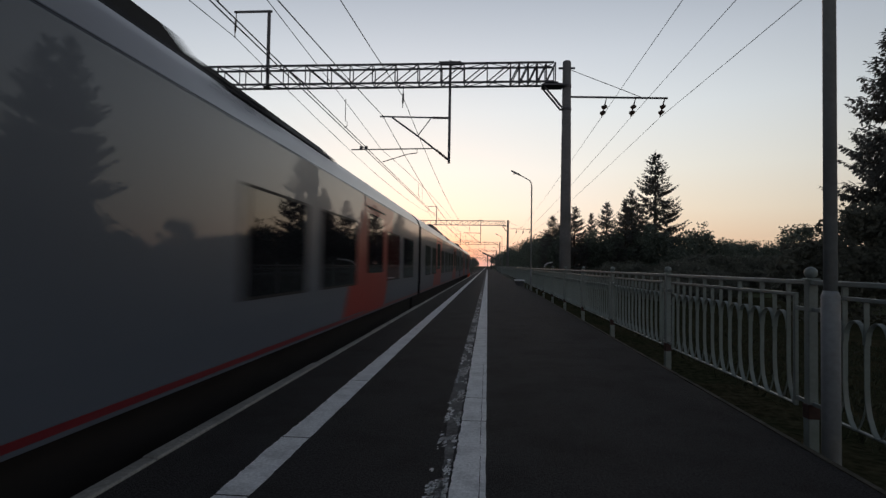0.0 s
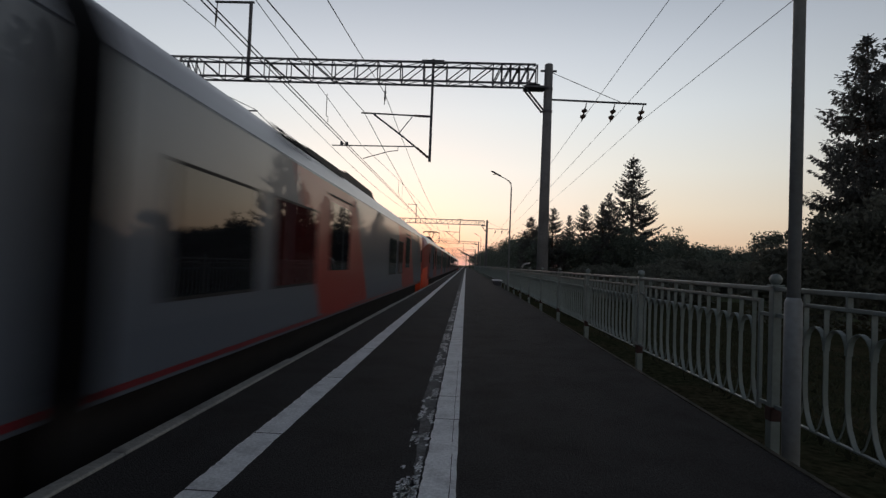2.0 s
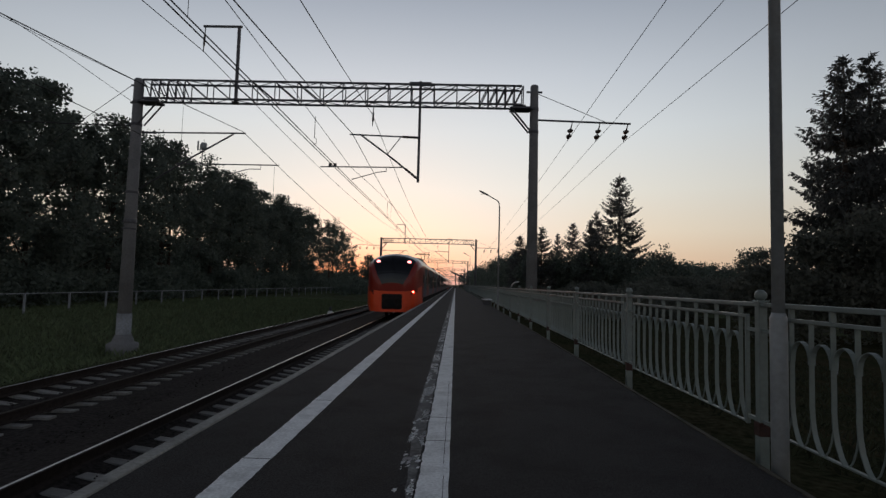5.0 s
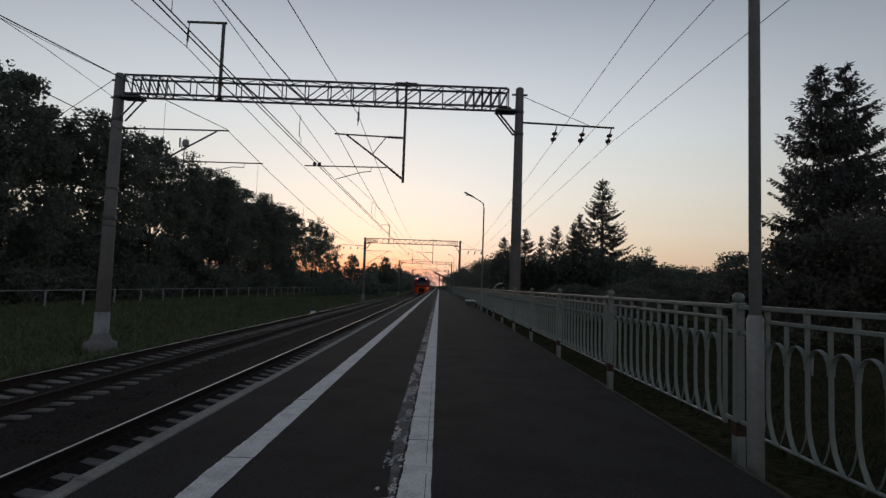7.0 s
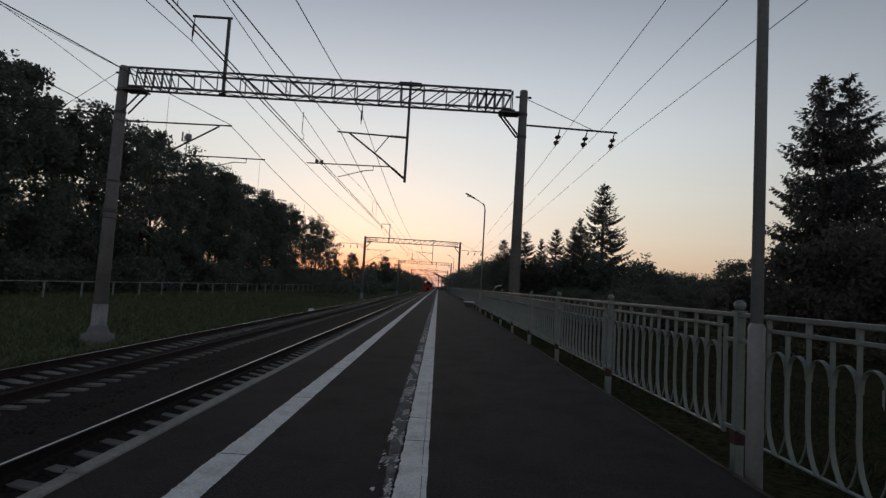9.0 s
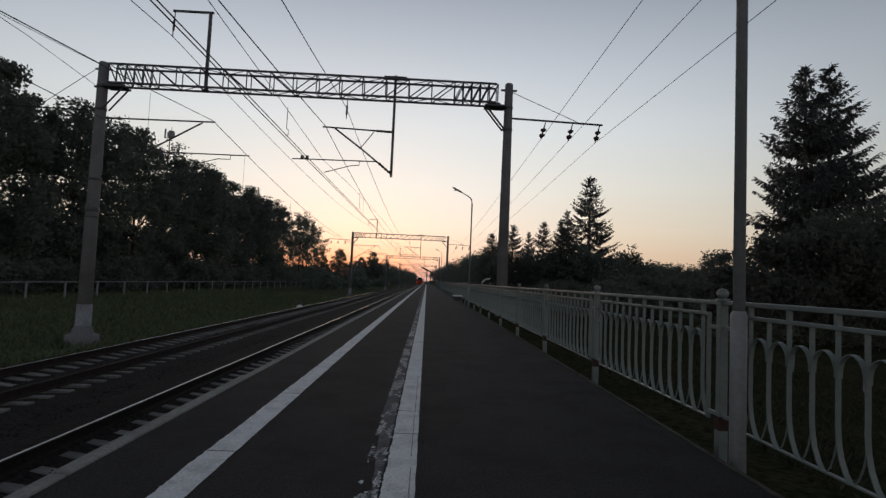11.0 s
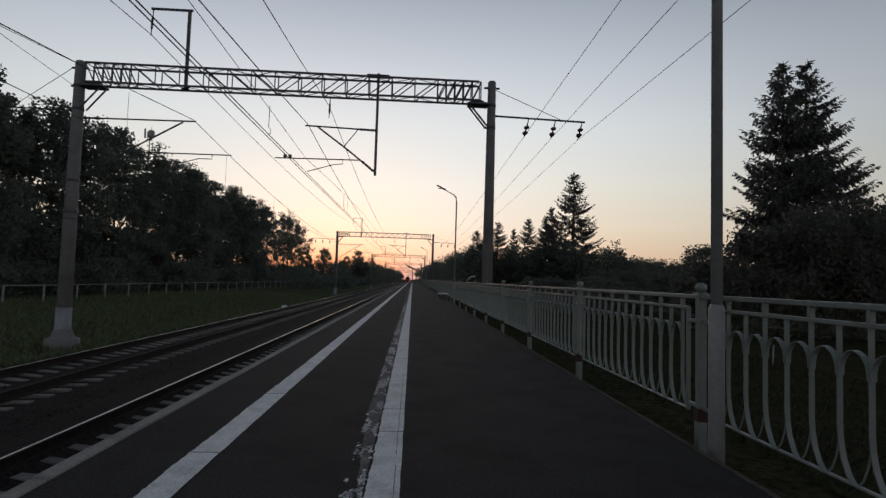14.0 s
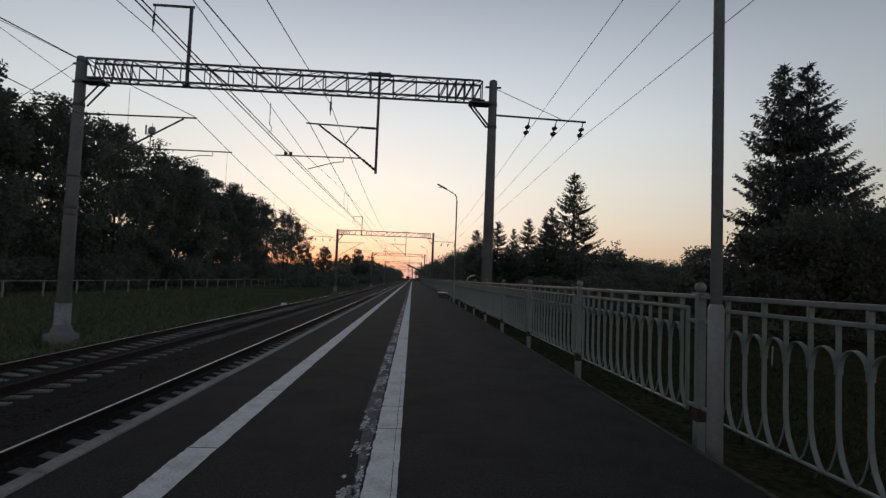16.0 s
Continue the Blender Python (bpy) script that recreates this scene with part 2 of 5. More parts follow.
# ---- mesh helpers ----


def mesh_of(name, bm, material):
    me = bpy.data.meshes.new(name)
    bm.to_mesh(me)
    bm.free()
    for m in material if isinstance(material, (list, tuple)) else [material]:
        me.materials.append(m)
    return me


def part(name, bm, material, parent=None, label=""):
    """Links a bmesh, or a mesh, as one object under its thing or part."""
    me = bm if isinstance(bm, bpy.types.Mesh) else mesh_of(name, bm, material)
    ob = new(name, me)
    if parent is not None:
        ob.parent = parent
    if label:
        ob["label"] = label
    return ob


def thing(name, label, category, group="", at=(0, 0, 0), kind=""):
    ob = new(name)
    ob.location = at
    return tagged(ob, label, category, group, kind)


def box(bm, x0, x1, y0, y1, z0, z1, bevel=0.0):
    vs = [bm.verts.new((x, y, z)) for z in (z0, z1) for y in (y0, y1) for x in (x0, x1)]
    fs = [bm.faces.new([vs[i] for i in q]) for q in ((0, 2, 3, 1), (4, 5, 7, 6), (0, 1, 5, 4), (2, 6, 7, 3), (0, 4, 6, 2), (1, 3, 7, 5))]
    if bevel:
        bmesh.ops.bevel(bm, geom=list({e for f in fs for e in f.edges}), offset=bevel, segments=2, affect="EDGES", profile=0.5)
    return bm


def boxed(*a, bevel=0.0):
    return box(bmesh.new(), *a, bevel=bevel)


def tube(bm, pts, radii, n=8, flat=1.0, cap=True):
    """A round bar through points; radii one or one a point."""
    pts = [Vector(p) for p in pts]
    radii = radii if isinstance(radii, (list, tuple)) else [radii] * len(pts)
    rings = []
    for i, p in enumerate(pts):
        d = (pts[min(i + 1, len(pts) - 1)] - pts[max(i - 1, 0)]).normalized()
        side = d.cross(Vector((0, 0, 1))) if abs(d.z) < 0.95 else d.cross(Vector((0, 1, 0)))
        side.normalize()
        up = side.cross(d)
        rings.append([bm.verts.new(p + radii[i] * (math.cos(a) * side + math.sin(a) * up * flat)) for a in [2 * math.pi * k / n for k in range(n)]])
    for a, b in zip(rings, rings[1:]):
        for k in range(n):
            f = bm.faces.new((a[k], a[(k + 1) % n], b[(k + 1) % n], b[k]))
            f.smooth = n > 4
    if cap:
        bm.faces.new(rings[0][::-1])
        bm.faces.new(rings[-1])
    return bm


def tubed(pts, radii, n=8, flat=1.0):
    return tube(bmesh.new(), pts, radii, n, flat)


def lathe(bm, profile, n=12, at=(0, 0, 0)):
    """A turned form from (radius, height) pairs, round the upright axis."""
    rings = [[bm.verts.new((at[0] + r * math.cos(2 * math.pi * k / n), at[1] + r * math.sin(2 * math.pi * k / n), at[2] + z)) for k in range(n)] for r, z in profile]
    for a, b in zip(rings, rings[1:]):
        for k in range(n):
            bm.faces.new((a[k], a[(k + 1) % n], b[(k + 1) % n], b[k])).smooth = True
    bm.faces.new(rings[0][::-1])
    bm.faces.new(rings[-1])
    return bm


def quads_mesh(name, corners, material):
    """One mesh out of an (n, 4, 3) array of corners."""
    n = len(corners)
    me = bpy.data.meshes.new(name)
    me.vertices.add(4 * n)
    me.vertices.foreach_set("co", corners.astype(np.float32).ravel())
    me.loops.add(4 * n)
    me.loops.foreach_set("vertex_index", np.arange(4 * n, dtype=np.int32))
    me.polygons.add(n)
    me.polygons.foreach_set("loop_start", np.arange(0, 4 * n, 4, dtype=np.int32))
    me.polygons.foreach_set("loop_total", np.full(n, 4, np.int32))
    me.update(calc_edges=True)
    me.materials.append(material)
    return me


def leaf_quads(rng, centres, size, long=1.5, ups=0.0):
    """Small leaf faces of random turn at the given centres."""
    n = len(centres)
    a = rng.normal(size=(n, 3))
    a[:, 2] *= 1.0 - ups
    a /= np.linalg.norm(a, axis=1, keepdims=True)
    b = np.cross(a, rng.normal(size=(n, 3)))
    b /= np.linalg.norm(b, axis=1, keepdims=True) + 1e-9
    s = (size * rng.uniform(0.6, 1.4, (n, 1)))
    a, b = a * s * long / 2, b * s / 2
    return np.stack([centres - a, centres + b * 0.9 - a * 0.1, centres + a, centres - b * 0.9 - a * 0.1], 1)


# ---- ground, track bed and platform ----
RAIL_Z = -1.10
NEAR_AXIS, FAR_AXIS = -3.86, -7.95
Y_BACK, Y_END = -40.0, 330.0


def ground_sheet():
    bm = bmesh.new()
    cols = [(-2500, -1.7), (-300, -1.7), (-60, -1.7), (-35, -1.65), (-20, -1.72), (-15, -2.0), (-13, -2.04), (-11.7, -1.98), (-10.9, -1.7), (-10.4, -1.55), (-1.5, -1.55), (1.6, -1.5),
            (1.9, -0.24), (2.5, -0.26), (3.6, -0.42), (5.5, -0.9), (9, -1.15), (20, -1.25), (60, -1.3), (300, -1.4), (2500, -1.5)]
    rows = [-2500, -300, -60, -20] + list(range(-10, 60, 2)) + list(range(60, 200, 10)) + [250, 400, 900, 2500, 4500]
    grid = []
    for y in rows:
        line = []
        for x, z in cols:
            dz = 0.0 if -10.5 < x < 1.95 else 0.06 * noise.noise(Vector((x * 0.4, y * 0.35, 3.0)))
            line.append(bm.verts.new((x, y, z + dz)))
        grid.append(line)
    for a, b in zip(grid, grid[1:]):
        for k in range(len(cols) - 1):
            bm.faces.new((a[k], a[k + 1], b[k + 1], b[k])).smooth = True
    tagged(part("ground", bm, GROUND), "dark grassy ground beside the railway line", "ground", kind="structure")


def ballast_bed():
    bm = bmesh.new()
    prof = [(-11.1, -1.68), (-9.5, -1.31), (-8.8, -1.315), (-8.5, -1.345), (-7.95, -1.35), (-7.4, -1.345), (-7.0, -1.32), (-6.55, -1.318), (-5.9, -1.36), (-5.25, -1.285), (-4.74, -1.255), (-4.61, -1.265), (-4.54, -1.31), (-4.38, -1.345), (-3.85, -1.35), (-3.3, -1.345), (-2.05, -1.32), (-2.05, -1.8)]
    ys = np.concatenate([np.arange(-20, 60, 1.0), np.arange(60, 400, 20), [900.0]])
    rings = []
    for y in ys:
        rings.append([bm.verts.new((x, y, z + (0.025 * noise.noise(Vector((x * 2.1, y * 1.7, 0))) if y < 61 else 0))) for x, z in prof])
    for a, b in zip(rings, rings[1:]):
        for k in range(len(prof) - 1):
            bm.faces.new((a[k], a[k + 1], b[k + 1], b[k]))
    tagged(part("track_bed", bm, BALLAST), "dark crushed stone ballast under both tracks", "ballast", kind="structure")
    rng = np.random.default_rng(5)
    n = 7000
    y = 2.5 + 24.0 * rng.random(n) ** 1.5
    x = rng.uniform(-10.2, -2.3, n)
    base = np.stack([x, y, np.full(n, -1.345)], 1)
    r = rng.uniform(0.012, 0.028, (n, 1))
    corners = []
    turn = rng.uniform(0, math.pi, n)
    for k in range(4):
        corners.append(base + r * np.stack([np.cos(turn + k * math.pi / 2), np.sin(turn + k * math.pi / 2), np.zeros(n)], 1))
    top = base + np.stack([np.zeros(n), np.zeros(n), r[:, 0] * 1.1], 1)
    sides = [np.stack([corners[k], corners[(k + 1) % 4], (top + corners[(k + 1) % 4] * 0.25) / 1.25, (top + corners[k] * 0.25) / 1.25], 1) for k in range(4)]
    tagged(part("ballast_stones", quads_mesh("ballast_stones", np.concatenate(sides), BALLAST), None), "loose crushed ballast stones between the rails", "ballast", kind="stuff")


PLAT_L, PLAT_R = -1.937, 1.94


def platform():
    plat = tagged(part("platform", boxed(PLAT_L + 0.095, PLAT_R, Y_BACK, Y_END, -1.75, 0.0), ASPHALT), "long dark asphalt platform with painted lines", "platform", kind="structure")
    y = -12.0
    k = 0
    while y < Y_END:
        long = 3.0 if y < 120 else 30.0
        dx = 0.008 * math.sin(k * 2.3)
        bm = boxed(PLAT_L + dx, PLAT_L + 0.092 + dx * 0.3, y + 0.006, y + long - 0.006, -0.24, 0.012 + 0.004 * math.sin(k * 1.7), bevel=0.012)
        part("edge_slab", bm, EDGE, plat, "pale concrete platform edge slab")
        y += long
        k += 1
    part("platform_wall", boxed(PLAT_L + 0.06, PLAT_L + 0.093, Y_BACK, Y_END, -1.75, -0.01), CONCRETE, plat, "shaded concrete platform face")
    part("kerb", boxed(PLAT_R + 0.003, PLAT_R + 0.04, Y_BACK, Y_END, -0.6, 0.006), KERB, plat, "thin concrete kerb along the platform's back")
    # soil by the fence, carried out to x 26 to darken the ground
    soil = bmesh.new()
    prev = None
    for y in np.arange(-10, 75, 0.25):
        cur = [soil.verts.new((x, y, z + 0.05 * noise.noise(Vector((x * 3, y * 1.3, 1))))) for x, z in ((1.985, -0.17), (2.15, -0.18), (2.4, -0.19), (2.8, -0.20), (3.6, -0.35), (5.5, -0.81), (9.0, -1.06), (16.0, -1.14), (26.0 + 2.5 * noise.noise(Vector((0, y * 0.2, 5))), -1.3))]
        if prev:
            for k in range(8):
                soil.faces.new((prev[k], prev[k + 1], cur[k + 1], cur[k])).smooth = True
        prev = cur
    tagged(part("soil_strip", soil, SOIL), "dark bare soil along the fence, darker ground sheet behind it", "soil", kind="structure")
    return plat


def painted_line(plat, name, xl, xr, pieces, ragged, label):
    """A thin painted strip with uneven edges, in lengths parted by cracks."""
    for y0, y1 in pieces:
        step = 0.03 if y0 < 14 else (0.3 if y0 < 50 else 3.0)
        ys = np.linspace(y0 + 0.006, y1 - 0.006, max(2, int((y1 - y0) / step)))
        bm = bmesh.new()
        prev = None
        for y in ys:
            a = xl + ragged * (0.5 * noise.noise(Vector((y * 3.0, 1.0, xl))) + 0.6 * noise.noise(Vector((y * 14.0, 2.0, xl))) + 0.6 * noise.noise(Vector((y * 31.0, 3.0, xl))))
            b = xr + 0.4 * ragged * (noise.noise(Vector((y * 4.0, 7.0, xr))) + 0.5 * noise.noise(Vector((y * 19.0, 4.0, xr))))
            pair = (bm.verts.new((a, y, 0.004)), bm.verts.new((b, y, 0.004)))
            if prev:
                bm.faces.new((prev[0], prev[1], pair[1], pair[0]))
            prev = pair
        part(name, bm, PAINT, plat, label)


def lines(plat):
    rng = np.random.default_rng(3)
    cuts = [-8.0, -4.0, -1.5, 0.6, 2.1, 4.0, 4.68, 8.2, 9.8, 12, 15, 19, 24, 30, 40, 60, 100, 180, 320]
    painted_line(plat, "safety_line", -0.205, -0.03, list(zip(cuts, cuts[1:])), 0.012, "white painted line, cracked and worn")
    cuts = [-8.0, -4.0, -1.0, 1.2, 2.6, 3.48, 5.2, 7.0, 9.5, 13, 18, 25, 40, 70, 120, 200, 320]
    painted_line(plat, "edge_line", -1.315, -1.14, list(zip(cuts, cuts[1:])), 0.013, "white painted line near the platform edge")
    # flaking older paint beside the main line
    n = 9500
    ys = 1.0 + 22.0 * rng.random(n) ** 1.9
    faces = []
    for y in ys:
        x = -0.325 + 0.105 * rng.random()
        if noise.noise(Vector((x * 9, y * 2.6, 9.0))) + 0.5 * noise.noise(Vector((x * 40, y * 9.0, 4.0))) < 0.02:
            continue
        a, b = rng.uniform(0.003, 0.014), rng.uniform(0.004, 0.019)
        c = np.array([[x - a, y - b, 0.003], [x + a * rng.uniform(0.2, 1.2), y - b * rng.random(), 0.003], [x + a, y + b, 0.003], [x - a * rng.uniform(0.2, 1.2), y + b * rng.random(), 0.003]])
        faces.append(c)
    part("old_paint", quads_mesh("old_paint", np.array(faces), PAINT), None, plat, "flaking remains of an older white line")
    far = bmesh.new()
    prev = None
    for y in np.concatenate([np.arange(2.3, 14.0, 0.04), np.arange(14.0, 150.0, 2.0)]):
        grow = min(1.0, max(0.0, (y - 2.3) / 2.2))
        left = -0.225 - grow * (0.105 + 0.02 * noise.noise(Vector((y * 6.0, 5.0, 0)))) - 0.006 * noise.noise(Vector((y * 25.0, 6.0, 0)))
        cur = (far.verts.new((left, y, 0.0022)), far.verts.new((-0.219 + 0.006 * noise.noise(Vector((y * 18.0, 8.0, 0))), y, 0.0022)))
        if prev:
            far.faces.new((prev[0], prev[1], cur[1], cur[0]))
        prev = cur
    part("worn_strip", far, OLD, plat, "grey worn strip of old paint")
    # a fine crack that runs along the near part of the line
    for y0, y1, x in ((1.3, 3.3, -0.062), (3.5, 6.4, -0.066)):
        crack = bmesh.new()
        prev = None
        for y in np.arange(y0, y1, 0.03):
            cx = x + 0.005 * noise.noise(Vector((y * 4.0, 11.0, 0))) + 0.003 * noise.noise(Vector((y * 22.0, 12.0, 0)))
            w = 0.0016 * (1.0 + noise.noise(Vector((y * 9.0, 13.0, 0))))
            cur = (crack.verts.new((cx - w, y, 0.0056)), crack.verts.new((cx + w, y, 0.0056)))
            if prev:
                crack.faces.new((prev[0], prev[1], cur[1], cur[0]))
            prev = cur
        part("crack", crack, ASPHALT, plat, "thin dark crack in the white line")


OLD = shader("worn_paint", (0.075, 0.075, 0.08), 0.85, spot=0.8, spot_color=(0.19, 0.195, 0.20), spot_scale=9.0, grain=0.4, grain_scale=30, bump=0.4)


def rail_mesh(y0, y1, lean):
    """A rail of true section; its head leans to the inside of the track."""
    prof = [(-0.075, -0.18), (0.075, -0.18), (0.07, -0.165), (0.012, -0.145), (0.010, -0.045), (0.036, -0.035), (0.037, -0.008), (0.017, 0.0), (-0.017, 0.0), (-0.037, -0.008), (-0.036, -0.035), (-0.010, -0.045), (-0.012, -0.145), (-0.07, -0.165)]
    bm = bmesh.new()
    pts = [(x - lean * 0.05 * z, z + lean * 0.05 * x) for x, z in prof]
    ends = [[bm.verts.new((x, y, z)) for x, z in pts] for y in (y0, y1)]
    for k in range(len(pts)):
        f = bm.faces.new((ends[0][k], ends[0][(k + 1) % 14], ends[1][(k + 1) % 14], ends[1][k]))
        f.material_index = 1 if k == 7 else 0
    bm.faces.new(ends[0][::-1])
    bm.faces.new(ends[1])
    return bm


def sleeper_bm():
    bm = bmesh.new()
    secs = [(-1.22, 0.0), (-0.85, 0.0), (-0.55, -0.03), (-0.2, -0.075), (0.2, -0.075), (0.55, -0.03), (0.85, 0.0), (1.22, 0.0)]
    rings = [[bm.verts.new((x, y, z)) for y, z in ((-0.14, -0.2), (-0.09, t), (0.09, t), (0.14, -0.2))] for x, t in secs]
    for a, b in zip(rings, rings[1:]):
        for k in range(3):
            bm.faces.new((a[k], a[k + 1], b[k + 1], b[k]))
    bm.faces.new(rings[0][::-1])
    bm.faces.new(rings[-1])
    bmesh.ops.recalc_face_normals(bm, faces=bm.faces)
    return bm


def track(name, axis, label):
    t = thing(name, label, "railway track", kind="structure")
    for side in (-1, 1):
        for y0, y1 in ((-30, 25), (25.004, 900)):
            dull = side > 0
            r = part("rail", rail_mesh(y0, y1, side), [RAIL_SIDE, RAIL_NO_SHINE if dull else RAIL_TOP], t, "rusty steel rail with a dark head, its shine left out" if dull else "steel rail with a polished head")
            r.location = (axis + side * 0.795, 0, RAIL_Z)
    return t


def sleepers(tracks):
    me = mesh_of("sleeper", sleeper_bm(), SLEEPER)
    rng = np.random.default_rng(8)
    for t, axis in tracks:
        for i in range(148):
            s = part("sleeper", me, None, t)
            s.location = (axis + rng.uniform(-0.015, 0.015), (0.82 if axis == NEAR_AXIS else 1.14) + 0.539 * i, RAIL_Z - 0.185 + rng.uniform(-0.008, 0.008))
            s.rotation_euler = (0, 0, radians(rng.uniform(-0.6, 0.6)))
        rest = bmesh.new()
        for i in list(range(-20, 0)) + list(range(148, 420)):
            y = 1.0 + 0.539 * i
            box(rest, axis - 1.22, axis - 0.5, y - 0.1, y + 0.1, -1.4, RAIL_Z - 0.187)
            box(rest, axis + 0.5, axis + 1.22, y - 0.1, y + 0.1, -1.4, RAIL_Z - 0.187)
        part("far_sleepers", rest, SLEEPER, t, "more concrete sleepers down the line")["kind"] = "stuff"


ground_sheet()
ballast_bed()
PLATFORM = platform()
lines(PLATFORM)
TRACK_NEAR = track("track_1", NEAR_AXIS, "railway track beside the platform on concrete sleepers")
TRACK_FAR = track("track_2", FAR_AXIS, "second railway track on concrete sleepers")

# ---- the fence behind the platform ----
FENCE_X, POST_0, PITCH = 2.22, 4.10, 3.04


def fence_panel():
    """Two straight rails on top, a bottom rail, and bars that hook over at the top and sweep out at the foot."""
    p = thing("railing", "grey-green painted steel railing with hooked bars", "railing", "railings of the platform fence")
    a, b = 0.19, PITCH - 0.19
    part("top_rail", boxed(-0.022, 0.022, 0.03, PITCH - 0.03, 1.012, 1.045, bevel=0.006), FENCE, p)
    part("middle_rail", boxed(-0.014, 0.014, a, b, 0.925, 0.95, bevel=0.004), FENCE, p)
    part("bottom_rail", boxed(-0.015, 0.015, a, b, 0.138, 0.150, bevel=0.004), FENCE, p)
    for y in (a, b):
        part("end_bar", boxed(-0.014, 0.014, y - 0.014, y + 0.014, 0.13, 0.95, bevel=0.004), FENCE, p)
    for y0, y1 in ((0.03, a), (b, PITCH - 0.03)):
        for z in (0.84, 0.19):
            part("bracket", boxed(-0.01, 0.01, y0, y1, z - 0.014, z + 0.014, bevel=0.003), FENCE, p)
    n = 13
    step = (b - a) / (n + 0.35)
    bar = bmesh.new()
    curve = [(0, 0.93), (0, 0.80), (0, 0.5), (0.002, 0.42), (-0.004, 0.33), (-0.022, 0.25), (-0.055, 0.18), (-0.085, 0.146)]
    strip(bar, curve, 0.030, 0.007)
    hook = [(0.009, 0.67), (0.011, 0.715), (0.022, 0.752), (0.045, 0.783), (0.075, 0.801), (step / 2, 0.807), (step - 0.075, 0.801), (step - 0.045, 0.783), (step - 0.022, 0.752), (step - 0.011, 0.715), (step - 0.009, 0.67)]
    strip(bar, hook, 0.032, 0.006)
    back = [(0.002, 0.42), (0.008, 0.33), (0.028, 0.25), (0.058, 0.18), (0.088, 0.146)]
    strip(bar, back, 0.010, 0.005)
    me = mesh_of("bar", bar, FENCE)
    stub = mesh_of("stub", boxed(-0.016, 0.016, -0.010, 0.010, 0.945, 1.015), FENCE)
    for i in range(n):
        o = part("bar", me, None, p)
        o.location = (0, a + step * (i + 0.47), 0)
        if i % 2 == 0:
            o = part("stub", stub, None, p)
            o.location = (0, a + step * (i + 0.47), 0)
    return p


def strip(bm, yz, w, t):
    """A flat bar, w wide across the fence and t thick, along (y, z) points."""
    rings = []
    for i, (y, z) in enumerate(yz):
        y0, z0 = yz[max(i - 1, 0)]
        y1, z1 = yz[min(i + 1, len(yz) - 1)]
        d = Vector((0, y1 - y0, z1 - z0)).normalized()
        nrm = Vector((0, -d.z, d.y)) * t / 2
        c = Vector((0, y, z))
        x = Vector((w / 2, 0, 0))
        rings.append([bm.verts.new(v) for v in (c - x - nrm, c + x - nrm, c + x + nrm, c - x + nrm)])
    for a, b in zip(rings, rings[1:]):
        for k in range(4):
            bm.faces.new((a[k], a[(k + 1) % 4], b[(k + 1) % 4], b[k]))
    bm.faces.new(rings[0])
    bm.faces.new(rings[-1][::-1])


def fence_post():
    p = thing("fence_post", "grey-green square steel fence post with a ball on top", "fence post", "posts of the platform fence")
    part("shaft", boxed(-0.031, 0.031, -0.031, 0.031, 0.1, 1.045, bevel=0.006), FENCE, p)
    part("cap", boxed(-0.042, 0.042, -0.042, 0.042, 1.045, 1.058, bevel=0.004), FENCE, p)
    part("ball", lathe(bmesh.new(), [(0.012, 1.056), (0.026, 1.062), (0.039, 1.078), (0.043, 1.096), (0.039, 1.114), (0.026, 1.13), (0.007, 1.137)], 14), FENCE, p)
    part("sleeve", boxed(-0.035, 0.035, -0.035, 0.035, -0.5, 0.10, bevel=0.006), FENCE, p)
    part("rust_band", boxed(-0.039, 0.039, -0.039, 0.039, 0.085, 0.185, bevel=0.006), RUST, p, "brown rusty clamp round the post")
    return p


def fence():
    panel, post = fence_panel(), fence_post()
    for i in range(-3, 44):
        m = pose(FENCE_X, POST_0 + PITCH * i, 0)
        if i == -3:
            panel.matrix_basis, post.matrix_basis = m, m
        else:
            copy_thing(post, m)
            if i < 43:
                copy_thing(panel, m)


fence()

# ---- lamps ----


def street_lamp(y, top, head=True):
    l = thing("street_lamp", "thin grey steel street lamp with a slanted arm", "street lamp", "lamps along the platform", at=(2.12, y, 0))
    part("sleeve", tubed([(0, 0, -0.5), (0, 0, 0.95), (0, 0, 0.985)], [0.053, 0.053, 0.04], 14), POLE, l)
    part("pole", tubed([(0, 0, 0.98), (0, 0, top - 0.35), (-0.03, 0, top - 0.12), (-0.12, 0, top)], [0.039, 0.034, 0.032, 0.03], 12), POLE, l)
    part("arm", tubed([(-0.12, 0, top), (-0.55, 0, top + 0.24)], 0.024, 8), POLE, l)
    bm = bmesh.new()
    tube(bm, [(-0.5, 0, top + 0.21), (-0.62, 0, top + 0.28), (-0.98, 0, top + 0.46), (-1.05, 0, top + 0.49)], [0.03, 0.085, 0.08, 0.03], 10, 0.5)
    head_part = part("lamp_head", bm, STEEL, l, "flat dark lamp head")
    part("lens", boxed(-0.95, -0.68, -0.06, 0.06, top + 0.315, top + 0.335, bevel=0.008), PAINT, head_part, "pale lens under the lamp head")
    return l


for ly, lt in ((3.71, 6.2), (27.7, 5.45), (84.0, 5.6), (140.0, 5.6)):
    street_lamp(ly, lt)

# ---- overhead line ----
GANTRY_Y, SPAN = 21.93, 72.0
DRIFT = 0.0045  # the line bears slightly away and falls beyond the first gantry
MAST_L, MAST_R = -13.36, 3.0


